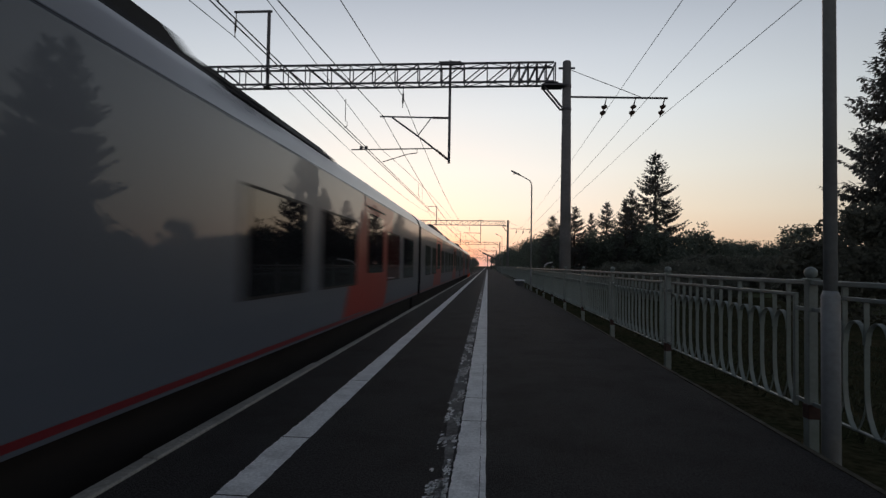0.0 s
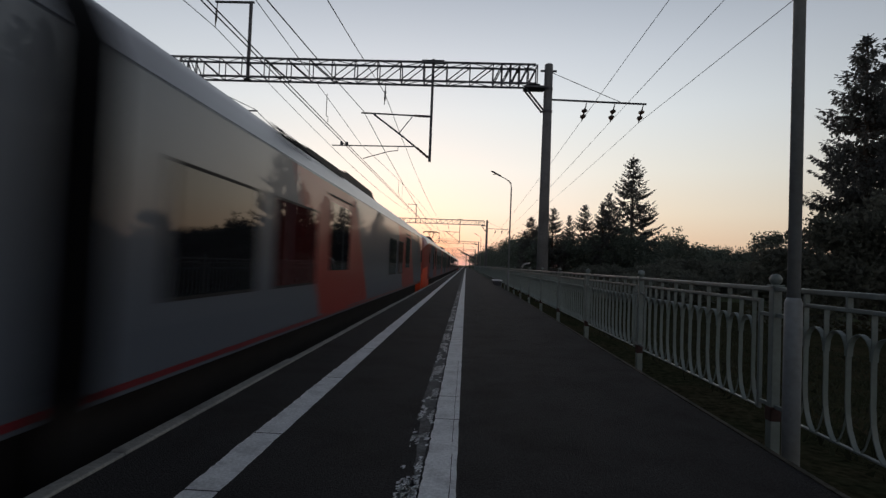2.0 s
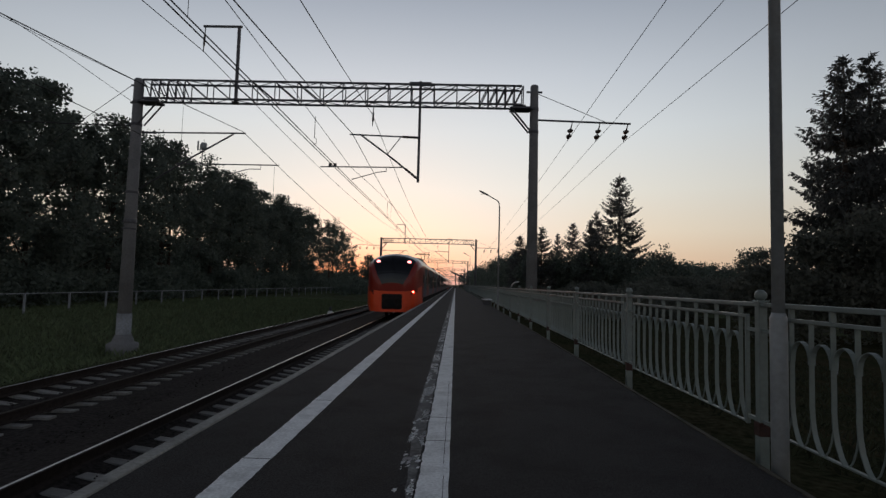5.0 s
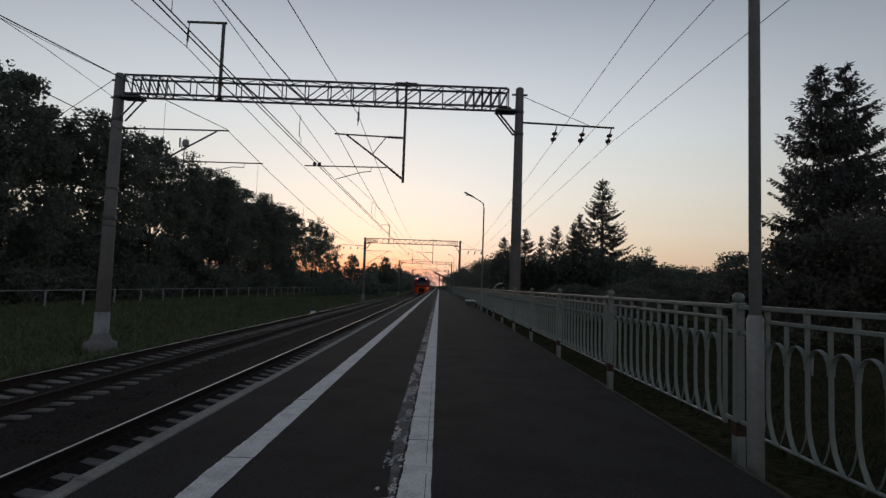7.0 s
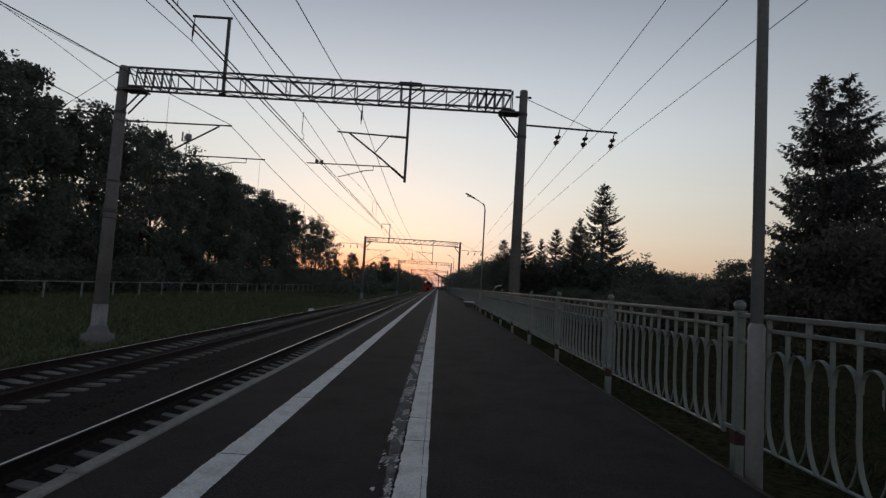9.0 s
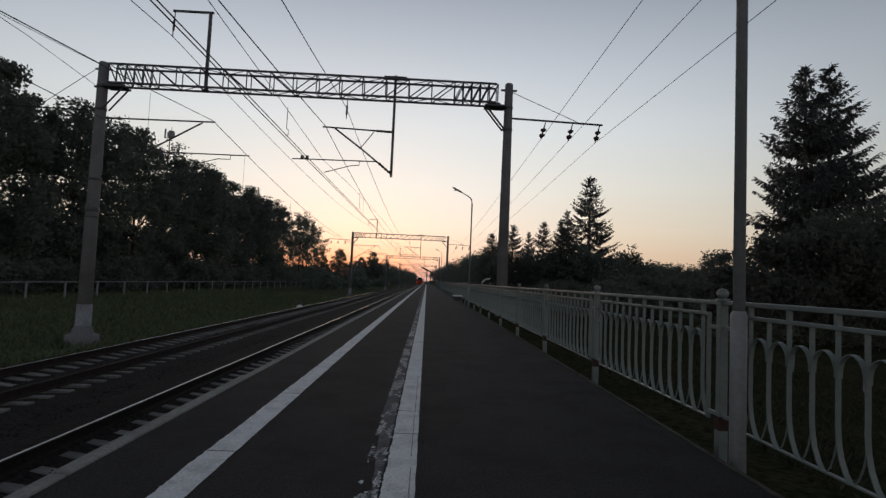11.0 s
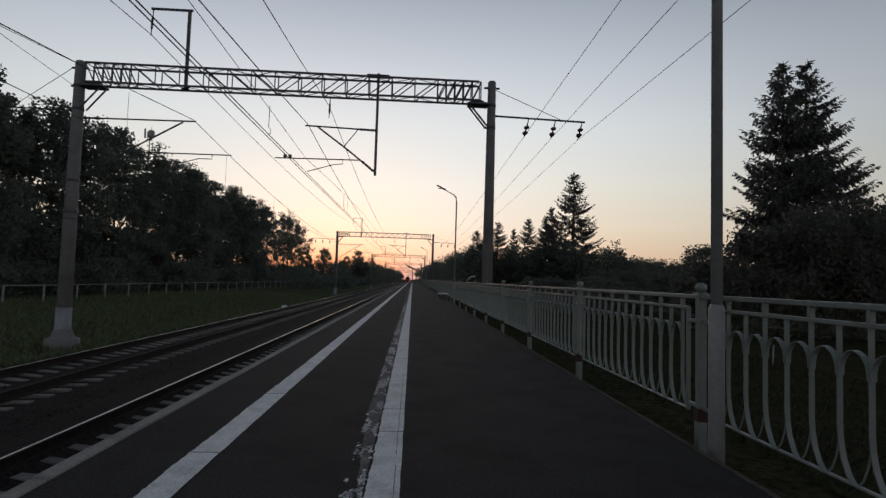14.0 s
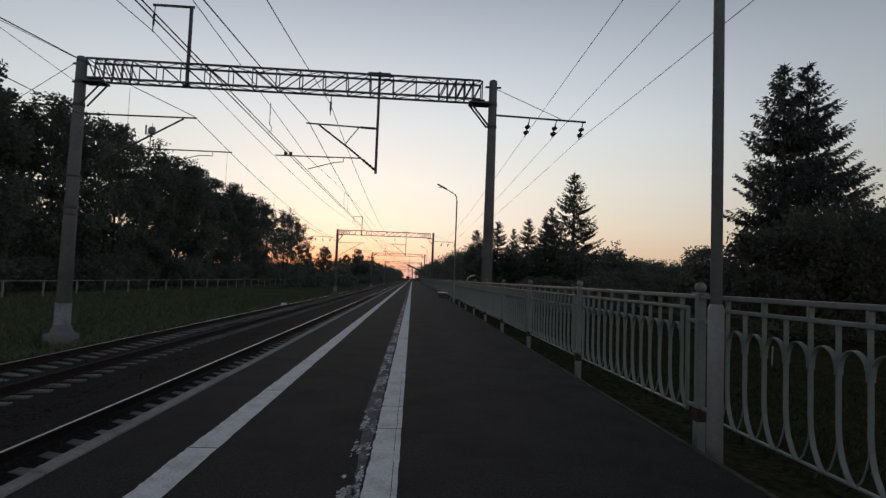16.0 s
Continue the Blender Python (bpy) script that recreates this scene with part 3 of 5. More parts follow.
def mast(g, x, foot, base):
    w = 1.0 if base else 0.86
    part("mast", tubed([(x, 0, foot), (x, 0, 9.27), (x, 0, 9.31)], [0.275 * w, 0.190 * w, 0.15 * w], 18), MAST, g, "tapered round concrete mast")
    if base:
        part("whitewash", tubed([(x, 0, foot + 0.1), (x, 0, -0.38)], [0.284, 0.277], 18), WHITEWASH, g, "whitewashed mast foot")
        bm = lathe(bmesh.new(), [(0.60, foot - 0.4), (0.60, -1.60), (0.56, -1.56), (0.42, -1.53), (0.36, -1.35), (0.30, -1.22)], 8, (x, 0, 0))
        part("footing", bm, MAST, g, "rough grey concrete footing, chipped")
    for z, h in ((8.3, 0.06), (7.38, 0.06)) + (((4.55, 0.05), (3.35, 0.09), (3.05, 0.03)) if base else ()):
        r = (0.275 - 0.085 * (z - foot) / (9.27 - foot)) * w + 0.008
        part("clamp", lathe(bmesh.new(), [(r, z - h), (r + 0.008, z - h + 0.01), (r + 0.008, z + h - 0.01), (r, z + h)], 18, (x, 0, 0)), STEEL, g, "dark steel band round the mast")
        part("lug", boxed(x - r - 0.10, x - r + 0.02, -0.05, 0.05, z - 0.03, z + 0.03), STEEL, g)
    part("lug", boxed(x - 0.32, x - 0.15, -0.04, 0.04, 9.0, 9.06), STEEL, g)
    part("lug", boxed(x + 0.15, x + 0.32, -0.04, 0.04, 9.0, 9.06), STEEL, g)


def insulator(g, x, y, z0, z1, name="insulator", lean=0.0):
    """A string of two dark discs on a rod."""
    h = z1 - z0
    prof = [(0.012, z0), (0.02, z0 + 0.1 * h), (0.11, z0 + 0.22 * h), (0.12, z0 + 0.3 * h), (0.03, z0 + 0.36 * h), (0.03, z0 + 0.42 * h), (0.11, z0 + 0.5 * h), (0.12, z0 + 0.58 * h), (0.03, z0 + 0.64 * h), (0.015, z1)]
    bm = lathe(bmesh.new(), prof, 10, (x, y, 0))
    for v in bm.verts:
        v.co.x -= lean * (z1 - v.co.z)
    part(name, bm, INSUL, g, "dark brown insulator string")


def gantry():
    g = thing("catenary_gantry", "dark lattice steel gantry on two concrete masts over both tracks", "gantry", "gantries over the line")
    mast(g, MAST_L, -2.3, True)
    mast(g, MAST_R, -1.2, False)
    x0, x1 = -13.02, 2.46
    zb, zt, hw = 8.42, 9.18, 0.28
    for z in (zb, zt):
        for y in (-hw, hw):
            part("chord", boxed(x0, x1, y - 0.035, y + 0.035, z - 0.035, z + 0.035), STEEL, g)
    ends = [0, 0.35, 0.7, 1.05, 1.4, 1.75] + [1.75 + (15.54 - 3.5) * k / 13 for k in range(1, 13)] + [15.54 - d for d in (1.75, 1.4, 1.05, 0.7, 0.35, 0)]
    xs = [x0 + e for e in ends]
    mid = len(xs) // 2
    for i, x in enumerate(xs):
        for y in (-hw, hw):
            part("upright", tubed([(x, y, zb), (x, y, zt)], 0.024, 4), STEEL, g)
        for z in (zb, zt):
            part("tie", tubed([(x, -hw, z), (x, hw, z)], 0.02, 4), STEEL, g)
        if i + 1 < len(xs):
            nx = xs[i + 1]
            lo, hi = (zt, zb) if i < mid - 1 else (zb, zt)
            for y in (-hw, hw):
                part("diagonal", tubed([(x, y, lo), (nx, y, hi)], 0.024, 4), STEEL, g)
            for z in (zb, zt):
                part("lacing", tubed([(x, -hw if i % 2 else hw, z), (nx, hw if i % 2 else -hw, z)], 0.016, 4), STEEL, g)
    for s, mx in ((1, MAST_L), (-1, MAST_R)):
        part("seat", boxed(*sorted((mx + s * 0.16, mx + s * 0.98)), -0.3, 0.3, 8.27, 8.345), STEEL, g)
        part("knee_brace", tubed([(mx + s * 0.9, 0.2, 8.25), (mx + s * 0.2, 0.2, 7.4)], 0.04, 4), STEEL, g)
        part("knee_brace", tubed([(mx + s * 0.9, -0.2, 8.25), (mx + s * 0.2, -0.2, 7.4)], 0.04, 4), STEEL, g)
        part("seat_block", boxed(*sorted((mx + s * 0.35, mx + s * 0.8)), -0.2, 0.2, 8.345, 8.44), STEEL, g)
    # the drop post and bracket of the near track
    part("drop_post", boxed(-1.70, -1.60, -0.05, 0.05, 5.22, 9.4), STEEL, g)
    part("head_plate", boxed(-2.1, -1.2, -0.2, 0.2, 9.278, 9.31), STEEL, g)
    part("bracket_tube", tubed([(-1.65, 0, 7.06), (-2.3, 0, 7.08), (-4.5, 0, 7.14)], [0.05, 0.032, 0.032], 8), STEEL, g)
    insulator_bar(g, (-1.75, 0, 7.06), (-2.35, 0, 7.08))
    part("bracket_strut", tubed([(-4.0, 0, 7.1), (-2.75, 0, 6.2), (-1.62, 0, 5.32)], 0.036, 8), STEEL, g)
    insulator_bar(g, (-2.2, 0, 5.78), (-1.7, 0, 5.38))
    part("bracket_tie", tubed([(-2.4, 0, 7.06), (-2.95, 0, 6.32)], 0.02, 6), STEEL, g)
    part("registration_tube", tubed([(-5.65, 0, 5.78), (-2.3, 0, 5.82)], 0.024, 8), STEEL, g)
    for x in (-5.25, -5.05):
        part("tube_clip", boxed(x - 0.06, x + 0.06, -0.03, 0.03, 5.79, 5.93), STEEL, g)
    part("steady_arm", tubed([(-2.95, 0, 5.80), (-2.95, 0, 5.64), (-3.3, 0, 5.6), (-4.35, 0, 5.28)], 0.018, 6), STEEL, g)
    part("hanger", tubed([(-3.55, 0, 8.4), (-3.56, 0, 8.1), (-3.56, 0, 8.05), (-3.57, 0, 7.7), (-3.57, 0, 7.65), (-3.58, 0, 7.5)], [0.018, 0.018, 0.04, 0.04, 0.018, 0.015], 7), STEEL, g)
    # the bracket of the far track, on the mast
    part("bracket_tube", tubed([(-13.1, 0, 7.05), (-12.4, 0, 7.06), (-8.8, 0, 7.1)], [0.05, 0.032, 0.032], 8), STEEL, g)
    part("bracket_strut", tubed([(-9.3, 0, 7.05), (-10.9, 0, 6.1), (-13.1, 0, 4.7)], 0.036, 8), STEEL, g)
    part("registration_tube", tubed([(-11.6, 0, 5.78), (-7.35, 0, 5.80)], 0.024, 8), STEEL, g)
    part("steady_arm", tubed([(-8.1, 0, 5.8), (-8.1, 0, 5.62), (-8.6, 0, 5.62), (-9.5, 0, 5.36)], 0.018, 6), STEEL, g)
    # the raised bracket for the feeder wires
    part("riser", boxed(-9.33, -9.22, -0.05, 0.05, 8.38, 11.62), STEEL, g)
    part("riser_arm", boxed(-10.78, -9.15, -0.035, 0.035, 11.56, 11.64), STEEL, g)
    part("rod_insulator", tubed([(-10.70, 0, 11.56), (-10.71, 0, 11.25), (-10.72, 0, 11.2), (-10.73, 0, 10.8), (-10.74, 0, 10.72), (-10.74, 0, 10.5)], [0.02, 0.02, 0.045, 0.045, 0.02, 0.02], 8), INSUL, g, "thin dark rod insulator")
    part("riser_foot", boxed(-9.40, -9.14, -0.12, 0.12, 8.32, 8.42, bevel=0.02), STEEL, g)
    # the arm with three feeder wires behind the platform
    part("feeder_arm", tubed([(3.1, 0, 7.88), (6.9, 0, 7.79)], 0.04, 6), STEEL, g)
    part("feeder_tie", tubed([(3.1, 0, 8.98), (5.9, 0, 7.84)], 0.014, 5), STEEL, g)
    for x in (4.56, 5.68, 6.80):
        insulator(g, x, 0, 7.03, 7.83, lean=0.24)
    g.matrix_basis = pose(0, GANTRY_Y, 0)
    for k in range(1, 7):
        far = SPAN * k
        c = copy_thing(g, pose(DRIFT * far, GANTRY_Y + far * (1.0 if k < 2 else 1.03), -DRIFT * far))
        part("feeder_arm", tubed([(-13.5, 0, 7.88), (-17.4, 0, 7.95)], 0.04, 6), STEEL, c)
        for x in (-14.6, -15.8, -17.0):
            insulator(c, x, 0, 7.1, 7.86)


def insulator_bar(g, a, b):
    a, b = Vector(a), Vector(b)
    pts = [a + (b - a) * k / 8 for k in range(9)]
    part("insulator", tubed(pts, [0.03, 0.06, 0.035, 0.06, 0.035, 0.06, 0.035, 0.06, 0.03], 8), INSUL, g)


def wire(name, x0, z, r, sag=0.0, stagger=0.0, label="dark overhead wire", near_sag=None):
    pts = []
    for k in range(-1, 6):
        for i in range(12):
            u = i / 12.0
            y = GANTRY_Y + SPAN * (k + u)
            if y < -16:
                continue
            bow = sag if k >= 0 or near_sag is None else near_sag
            far = max(0.0, y - GANTRY_Y)
            pts.append((x0 + stagger * (1 - 2 * u) * (1 if k % 2 else -1) + DRIFT * far, y, z - 4 * bow * u * (1 - u) - DRIFT * far))
    w = tagged(part(name, tubed(pts, r, 5), WIRE), label, "overhead wire", "wires over the line")
    return w


def wires():
    wire("contact_wire", -4.38, 5.28, 0.013, 0.0, 0.05, "contact wire over the near track")
    wire("contact_wire", -4.47, 5.27, 0.013, 0.0, 0.06, "contact wire over the near track")
    near_m = wire("messenger_wire", -4.41, 7.20, 0.015, 1.35, 0.0, "messenger wire above the near track")
    wire("stitch_wire", -4.42, 5.80, 0.009, -0.85, 0.0, "thin auxiliary wire above the near track")
    wire("contact_wire", -9.45, 5.33, 0.012, 0.0, 0.05, "contact wire over the far track")
    far_m = wire("messenger_wire", -8.9, 7.16, 0.014, 1.92, 0.0, "messenger wire above the far track")
    wire("feeder_wire", -10.72, 10.52, 0.016, 0.85, 0.0, "feeder wire on the raised bracket")
    wire("feeder_wire", -3.6, 8.0, 0.013, 1.45, 0.0, "feeder wire under the lattice beam")
    for pts in ([(-13.36, GANTRY_Y - d, 9.15 - 7.2 * d / SPAN * (1 - d / SPAN)) for d in (0, 4, 8, 14, 20, 30, 38)], [(-13.55, GANTRY_Y, 8.30), (-13.52, 18.0, 8.6), (-13.5, 5.0, 9.1), (-13.5, -10.0, 9.6)]):
        tagged(part("anchor_wire", tubed(pts, 0.010, 5), WIRE), "dark wire anchored at the mast top", "overhead wire", "wires over the line")
    for x, bow in ((4.36, -0.6), (5.50, -0.42), (6.63, 0.22)):
        wire("feeder_wire", x, 7.05, 0.0085, 0.35, 0.0, "feeder wire behind the platform", near_sag=bow)
    g = part("guy_wire", tubed([(-13.64, GANTRY_Y, 9.04), (-15.17, GANTRY_Y, 7.89), (-23.0, GANTRY_Y, 2.0)], 0.012, 5), WIRE)
    tagged(g, "dark guy wire from the mast top", "overhead wire")
    for y, z0, z1 in ((16.3, 5.27, 6.13), (34.0, 5.25, 6.2)):
        part("jumper", tubed([(-4.44, y, z0 - 0.03), (-4.36, y, z0 + 0.03), (-4.36, y, z0 + 0.16), (-4.42, y, z0 + 0.2), (-4.42, y, z1)], 0.011, 5), WIRE, near_m)
    cable = part("line_cable", tubed([(-13.55, GANTRY_Y, 7.32), (-16.3, GANTRY_Y, 7.37), (-30.0, GANTRY_Y, 7.8)], 0.022, 6), WIRE)
    tagged(cable, "thick dark cable from the mast into the wood", "cable")
    for k, (x, zt, sag) in enumerate(((-4.42, 7.2, 1.35), (-9.1, 7.16, 1.92))):
        for span in range(-1, 4):
            for i in range(0, 8):
                u = (i + 0.5) / 8.0
                y = GANTRY_Y + SPAN * (span + u)
                far = max(0.0, y - GANTRY_Y)
                if y > -10 and not (k == 0 and 10 < y < 27):
                    part("dropper", tubed([(x + DRIFT * far, y, 5.3 - DRIFT * far), (x + DRIFT * far, y, zt - 4 * sag * u * (1 - u) - DRIFT * far)], 0.006, 4), WIRE, (near_m, far_m)[k])


gantry()
wires()

# ---- trees ----


def broadleaf(rng, height, radius, leaves, size, mat, low=0.22, clumps=110):
    """A trunk with limbs, and a crown of many small leaves in uneven clumps."""
    t = bpy.data.objects.new("tree", None)
    scene.collection.objects.link(t)
    bm = bmesh.new()
    tube(bm, [(0, 0, -0.5), (0.05, 0, height * 0.3), (0.2, 0.1, height * 0.6), (0.1, 0.2, height * 0.92)], [0.22 * height / 14, 0.16 * height / 14, 0.09, 0.03], 8)
    cents = []
    for k in range(clumps):
        a, u = rng.uniform(0, 2 * math.pi), rng.random()
        h = low + (1 - low) * rng.random() ** 0.85
        wide = radius * (0.35 + 1.0 * math.sin(math.pi * min(1.0, (h - low) / (1 - low) * 0.82 + 0.16))) * 0.78
        r = wide * (0.35 + 0.65 * math.sqrt(u)) * (1 + 0.25 * math.sin(3 * a + height) + 0.15 * math.sin(5 * a + 9 * h))
        cents.append((r * math.cos(a), r * math.sin(a), h * height * (0.93 + 0.1 * rng.random())))
        if k % 7 == 0:
            tip = Vector(cents[-1])
            tube(bm, [(0.1, 0.05, tip.z * 0.55), tip * 0.55 + Vector((0, 0, tip.z * 0.28)), tip], [0.07, 0.045, 0.015], 5)
    part("trunk", bm, BARK, t)
    c = np.array(cents)
    pick = rng.integers(0, len(c), leaves)
    spread = (radius * 0.13) * rng.uniform(0.6, 1.5, len(c))
    p = c[pick] + np.clip(rng.normal(size=(leaves, 3)), -1.5, 1.5) * spread[pick, None] * np.array([1, 1, 0.75])
    part("crown", quads_mesh("crown", leaf_quads(rng, p, size * 1.06, 1.5)[:int(leaves * 0.8)], mat), None, t)
    return t


def spruce(rng, height, radius, mat, bare=0.05, dense=1.0, twig=0.075, tier=1.0):
    """A spruce: a straight trunk with tiers of boughs that sag, turn up at their tips and carry hanging twigs."""
    t = bpy.data.objects.new("spruce", None)
    scene.collection.objects.link(t)
    bm = bmesh.new()
    tube(bm, [(0, 0, -0.5), (0, 0, height * 0.5), (0, 0, height)], [0.016 * height, 0.010 * height, 0.012], 8)
    quads = []
    z = height * bare
    while z < height * 0.985:
        f = 1 - z / height
        reach = min(radius * (f + 0.008) ** 0.84, radius * (0.66 - 0.16 * f))
        for k in range(10 if f > 0.25 else 7):
            a = rng.uniform(0, 2 * math.pi)
            L = reach * rng.uniform(0.72, 1.06)
            zb = z + height * rng.uniform(-0.014, 0.014)
            lift, sag = (0.45, 0.2) if f < 0.10 else ((0.35, 0.40) if f < 0.35 else (0.10, 0.72))
            d = np.array([math.cos(a), math.sin(a), 0])
            side = np.array([-math.sin(a), math.cos(a), 0])

            def spot(u):
                return d * L * u + np.array([0, 0, zb + L * (lift * u - sag * u * (1 - u))])

            if L > 0.8:
                tube(bm, [spot(0.0), spot(0.35), spot(0.7), spot(0.97)], [0.035, 0.025, 0.016, 0.005], 4, cap=False)
            n = max(4, int(L * 9 * dense))
            inner = 0.08 if f < 0.3 else rng.uniform(0.15, 0.45)
            for i in range(n):
                u = inner + (1 - inner) * (i + rng.random()) / n
                c = spot(u)
                w = 0.26 * L * (1 - 0.85 * u) + 0.10
                hang = (0.20 + 0.42 * math.sin(math.pi * min(1.0, u * 0.9 + 0.1))) * (0.5 + 0.5 * f) * rng.uniform(0.6, 1.4)
                for q in range(4):
                    root = c + side * w * rng.uniform(-0.9, 0.9) + np.array([0, 0, -0.03])
                    tip = root + d * rng.uniform(0.02, 0.26) + side * rng.normal() * 0.06 - np.array([0, 0, hang * rng.uniform(0.35, 1.0)])
                    if q == 0:
                        root, tip = c - d * 0.05, c + d * 0.30 + side * rng.normal() * 0.14 + np.array([0, 0, 0.07])
                    turn = rng.uniform(0, 2 * math.pi)
                    b = np.array([math.cos(turn), math.sin(turn), 0.25 * rng.normal()]) * twig * rng.uniform(0.6, 1.5)
                    m = root * 0.55 + tip * 0.45
                    quads.append([root, m + b, tip, m - b])
        z += height * 0.030 * tier * rng.uniform(0.75, 1.25) * (0.6 + 0.55 * f)
    part("trunk", bm, BARK, t)
    part("crown", quads_mesh("crown", np.array(quads), mat), None, t)
    return t


def bush_mass(name, rng, blobs, leaves, size, mat, label, category="bushes"):
    """Uneven thicket of small leaves, given as (x, y, z, rx, ry, rz) lumps."""
    lumps = []
    for x, y, z, rx, ry, rz in blobs:
        lumps.append((x, y, z - 0.08 * rz, rx * 0.82, ry * 0.82, rz * 0.82))
        for _ in range(16):
            d = rng.normal(size=3)
            d /= np.linalg.norm(d)
            d[2] = abs(d[2]) * 1.1 - 0.25
            f = rng.uniform(0.18, 0.36)
            lumps.append((x + d[0] * rx * 0.78, y + d[1] * ry * 0.78, z + d[2] * rz * 0.74, rx * f, ry * f, rz * f * rng.uniform(0.7, 1.3)))
    b = np.array(lumps, float)
    vol = (b[:, 3] * b[:, 5]) ** 0.8
    pick = rng.choice(len(b), leaves, p=vol / vol.sum())
    d = rng.normal(size=(leaves, 3))
    d /= np.linalg.norm(d, axis=1, keepdims=True)
    d *= (rng.random((leaves, 1)) ** 0.4) * (1 + 0.16 * np.sin(d[:, :1] * 7 + pick[:, None]) + 0.12 * np.sin(d[:, 2:] * 9 + 2 * pick[:, None]))
    p = b[pick, :3] + d * b[pick, 3:]
    return tagged(part(name, quads_mesh(name, leaf_quads(rng, p, size, 1.5), mat), None), label, category, kind="stuff")


def forest_left():
    rng = np.random.default_rng(21)
    kinds = [broadleaf(rng, 20.6, 4.6, 15500, 0.25, LEAF, 0.08, 105), broadleaf(rng, 20.0, 4.2, 13500, 0.25, LEAF, 0.10, 90), broadleaf(rng, 20.8, 4.9, 16500, 0.25, LEAF, 0.08, 115)]
    airy = [broadleaf(rng, 20.6, 4.5, 9500, 0.25, LEAF, 0.22, 95), broadleaf(rng, 20.2, 4.3, 8800, 0.25, LEAF, 0.25, 88)]
    thin = broadleaf(rng, 20.6, 4.4, 5600, 0.25, LEAF, 0.30, 62)
    spots = []
    y = 26.0
    while y < 146:
        spots.append((-41.0 + rng.uniform(-1.2, 1.2), y, rng.uniform(1.0, 1.07) if 50 < y < 95 else rng.uniform(0.93, 1.05)))
        if rng.random() < 0.5 and (y < 56 or 94 < y < 125):
            spots.append((-47.5 + rng.uniform(-2.0, 2.0), y + 2.5, rng.uniform(0.93, 1.02)))
        y += rng.uniform(4.4, 6.0)
    while y < 212:
        spots.append((-41.0 + rng.uniform(-2.0, 2.0), y, rng.uniform(0.96, 1.06)))
        y += rng.uniform(9.5, 13.0)
    for x2, y2, s2 in ((-44.0, 228, 0.66), (-37.0, 231, 0.70), (-31.0, 243, 0.50), (-23.5, 236, 0.69), (-26.5, 262, 0.62), (-41, 262, 0.72), (-36, 300, 0.7), (-33, 345, 0.7), (-38, 390, 0.75), (-40, 450, 0.8)):
        spots.append((x2, y2, s2))
    used = []
    for k, (x, y, s) in enumerate(spots):
        open_crown = 67 < y < 88 or 140 < y < 310
        src = thin if 152 < y < 215 else (airy[k % 2] if open_crown else kinds[k % 3])
        m = pose(x, y, -1.7, 0, 0, rng.uniform(0, 360))
        if src not in used:
            used.append(src)
            src.matrix_basis = m
            o = src
        else:
            o = copy_thing(src, m)
        o.scale = (s, s, s)
        tagged(o, "tall dark leafy tree in the wood beside the line", "tree", "trees of the wood")
    blobs = [(-37.5 + rng.uniform(-2, 2), y, rng.uniform(-0.8, 0.8), 3.2, 4.2, rng.uniform(2.0, 4.0)) for y in np.arange(18, 215, 4.5)]
    blobs += [(-51 + rng.uniform(-2, 2), y, 1.5, 3.5, 6.5, (10.0 if y < 80 else 8.0) + rng.uniform(-2.5, 1.5)) for y in np.arange(16, 118, 8.0)]
    blobs += [(-42 + rng.uniform(-2, 2), y, 1.8, 3.5, 5.0, rng.uniform(3.4, 4.9)) for y in np.arange(138, 240, 6.0)]
    blobs += [(-57 + rng.uniform(-2, 2), y, 1.0, 3.5, 6.0, 10.0 + rng.uniform(-2.0, 2.5)) for y in np.arange(62, 125, 5.0)]
    bush_mass("undergrowth", rng, blobs, 250000, 0.24, BUSH, "dark undergrowth along the edge of the wood")
    blobs = [(-25 + rng.uniform(-4, 3) + (y - 300) * 0.025, y, 3.0, rng.uniform(4, 6), 12, rng.uniform(6.5, 10.5)) for y in np.arange(300, 660, 12.0)]
    blobs += [(-27 + rng.uniform(-4, 4), y, 0.5, rng.uniform(4, 6), 8, rng.uniform(4.5, 7.0)) for y in np.arange(205, 310, 9.0)]
    blobs += [(-21 + rng.uniform(-6, 4), y, -0.6, rng.uniform(2, 4), 5, rng.uniform(1.5, 3.2)) for y in np.arange(115, 330, 7.0)]
    blobs += [(x, 240 + rng.uniform(-4, 4), 3.0, 4, 5, rng.uniform(2.5, 3.6) if x < -47 else rng.uniform(6.0, 8.5)) for x in np.arange(-58, -17, 4.0)]
    bush_mass("far_wood", rng, blobs, 90000, 0.42, BUSH, "distant dark wood beside the line", "wood")


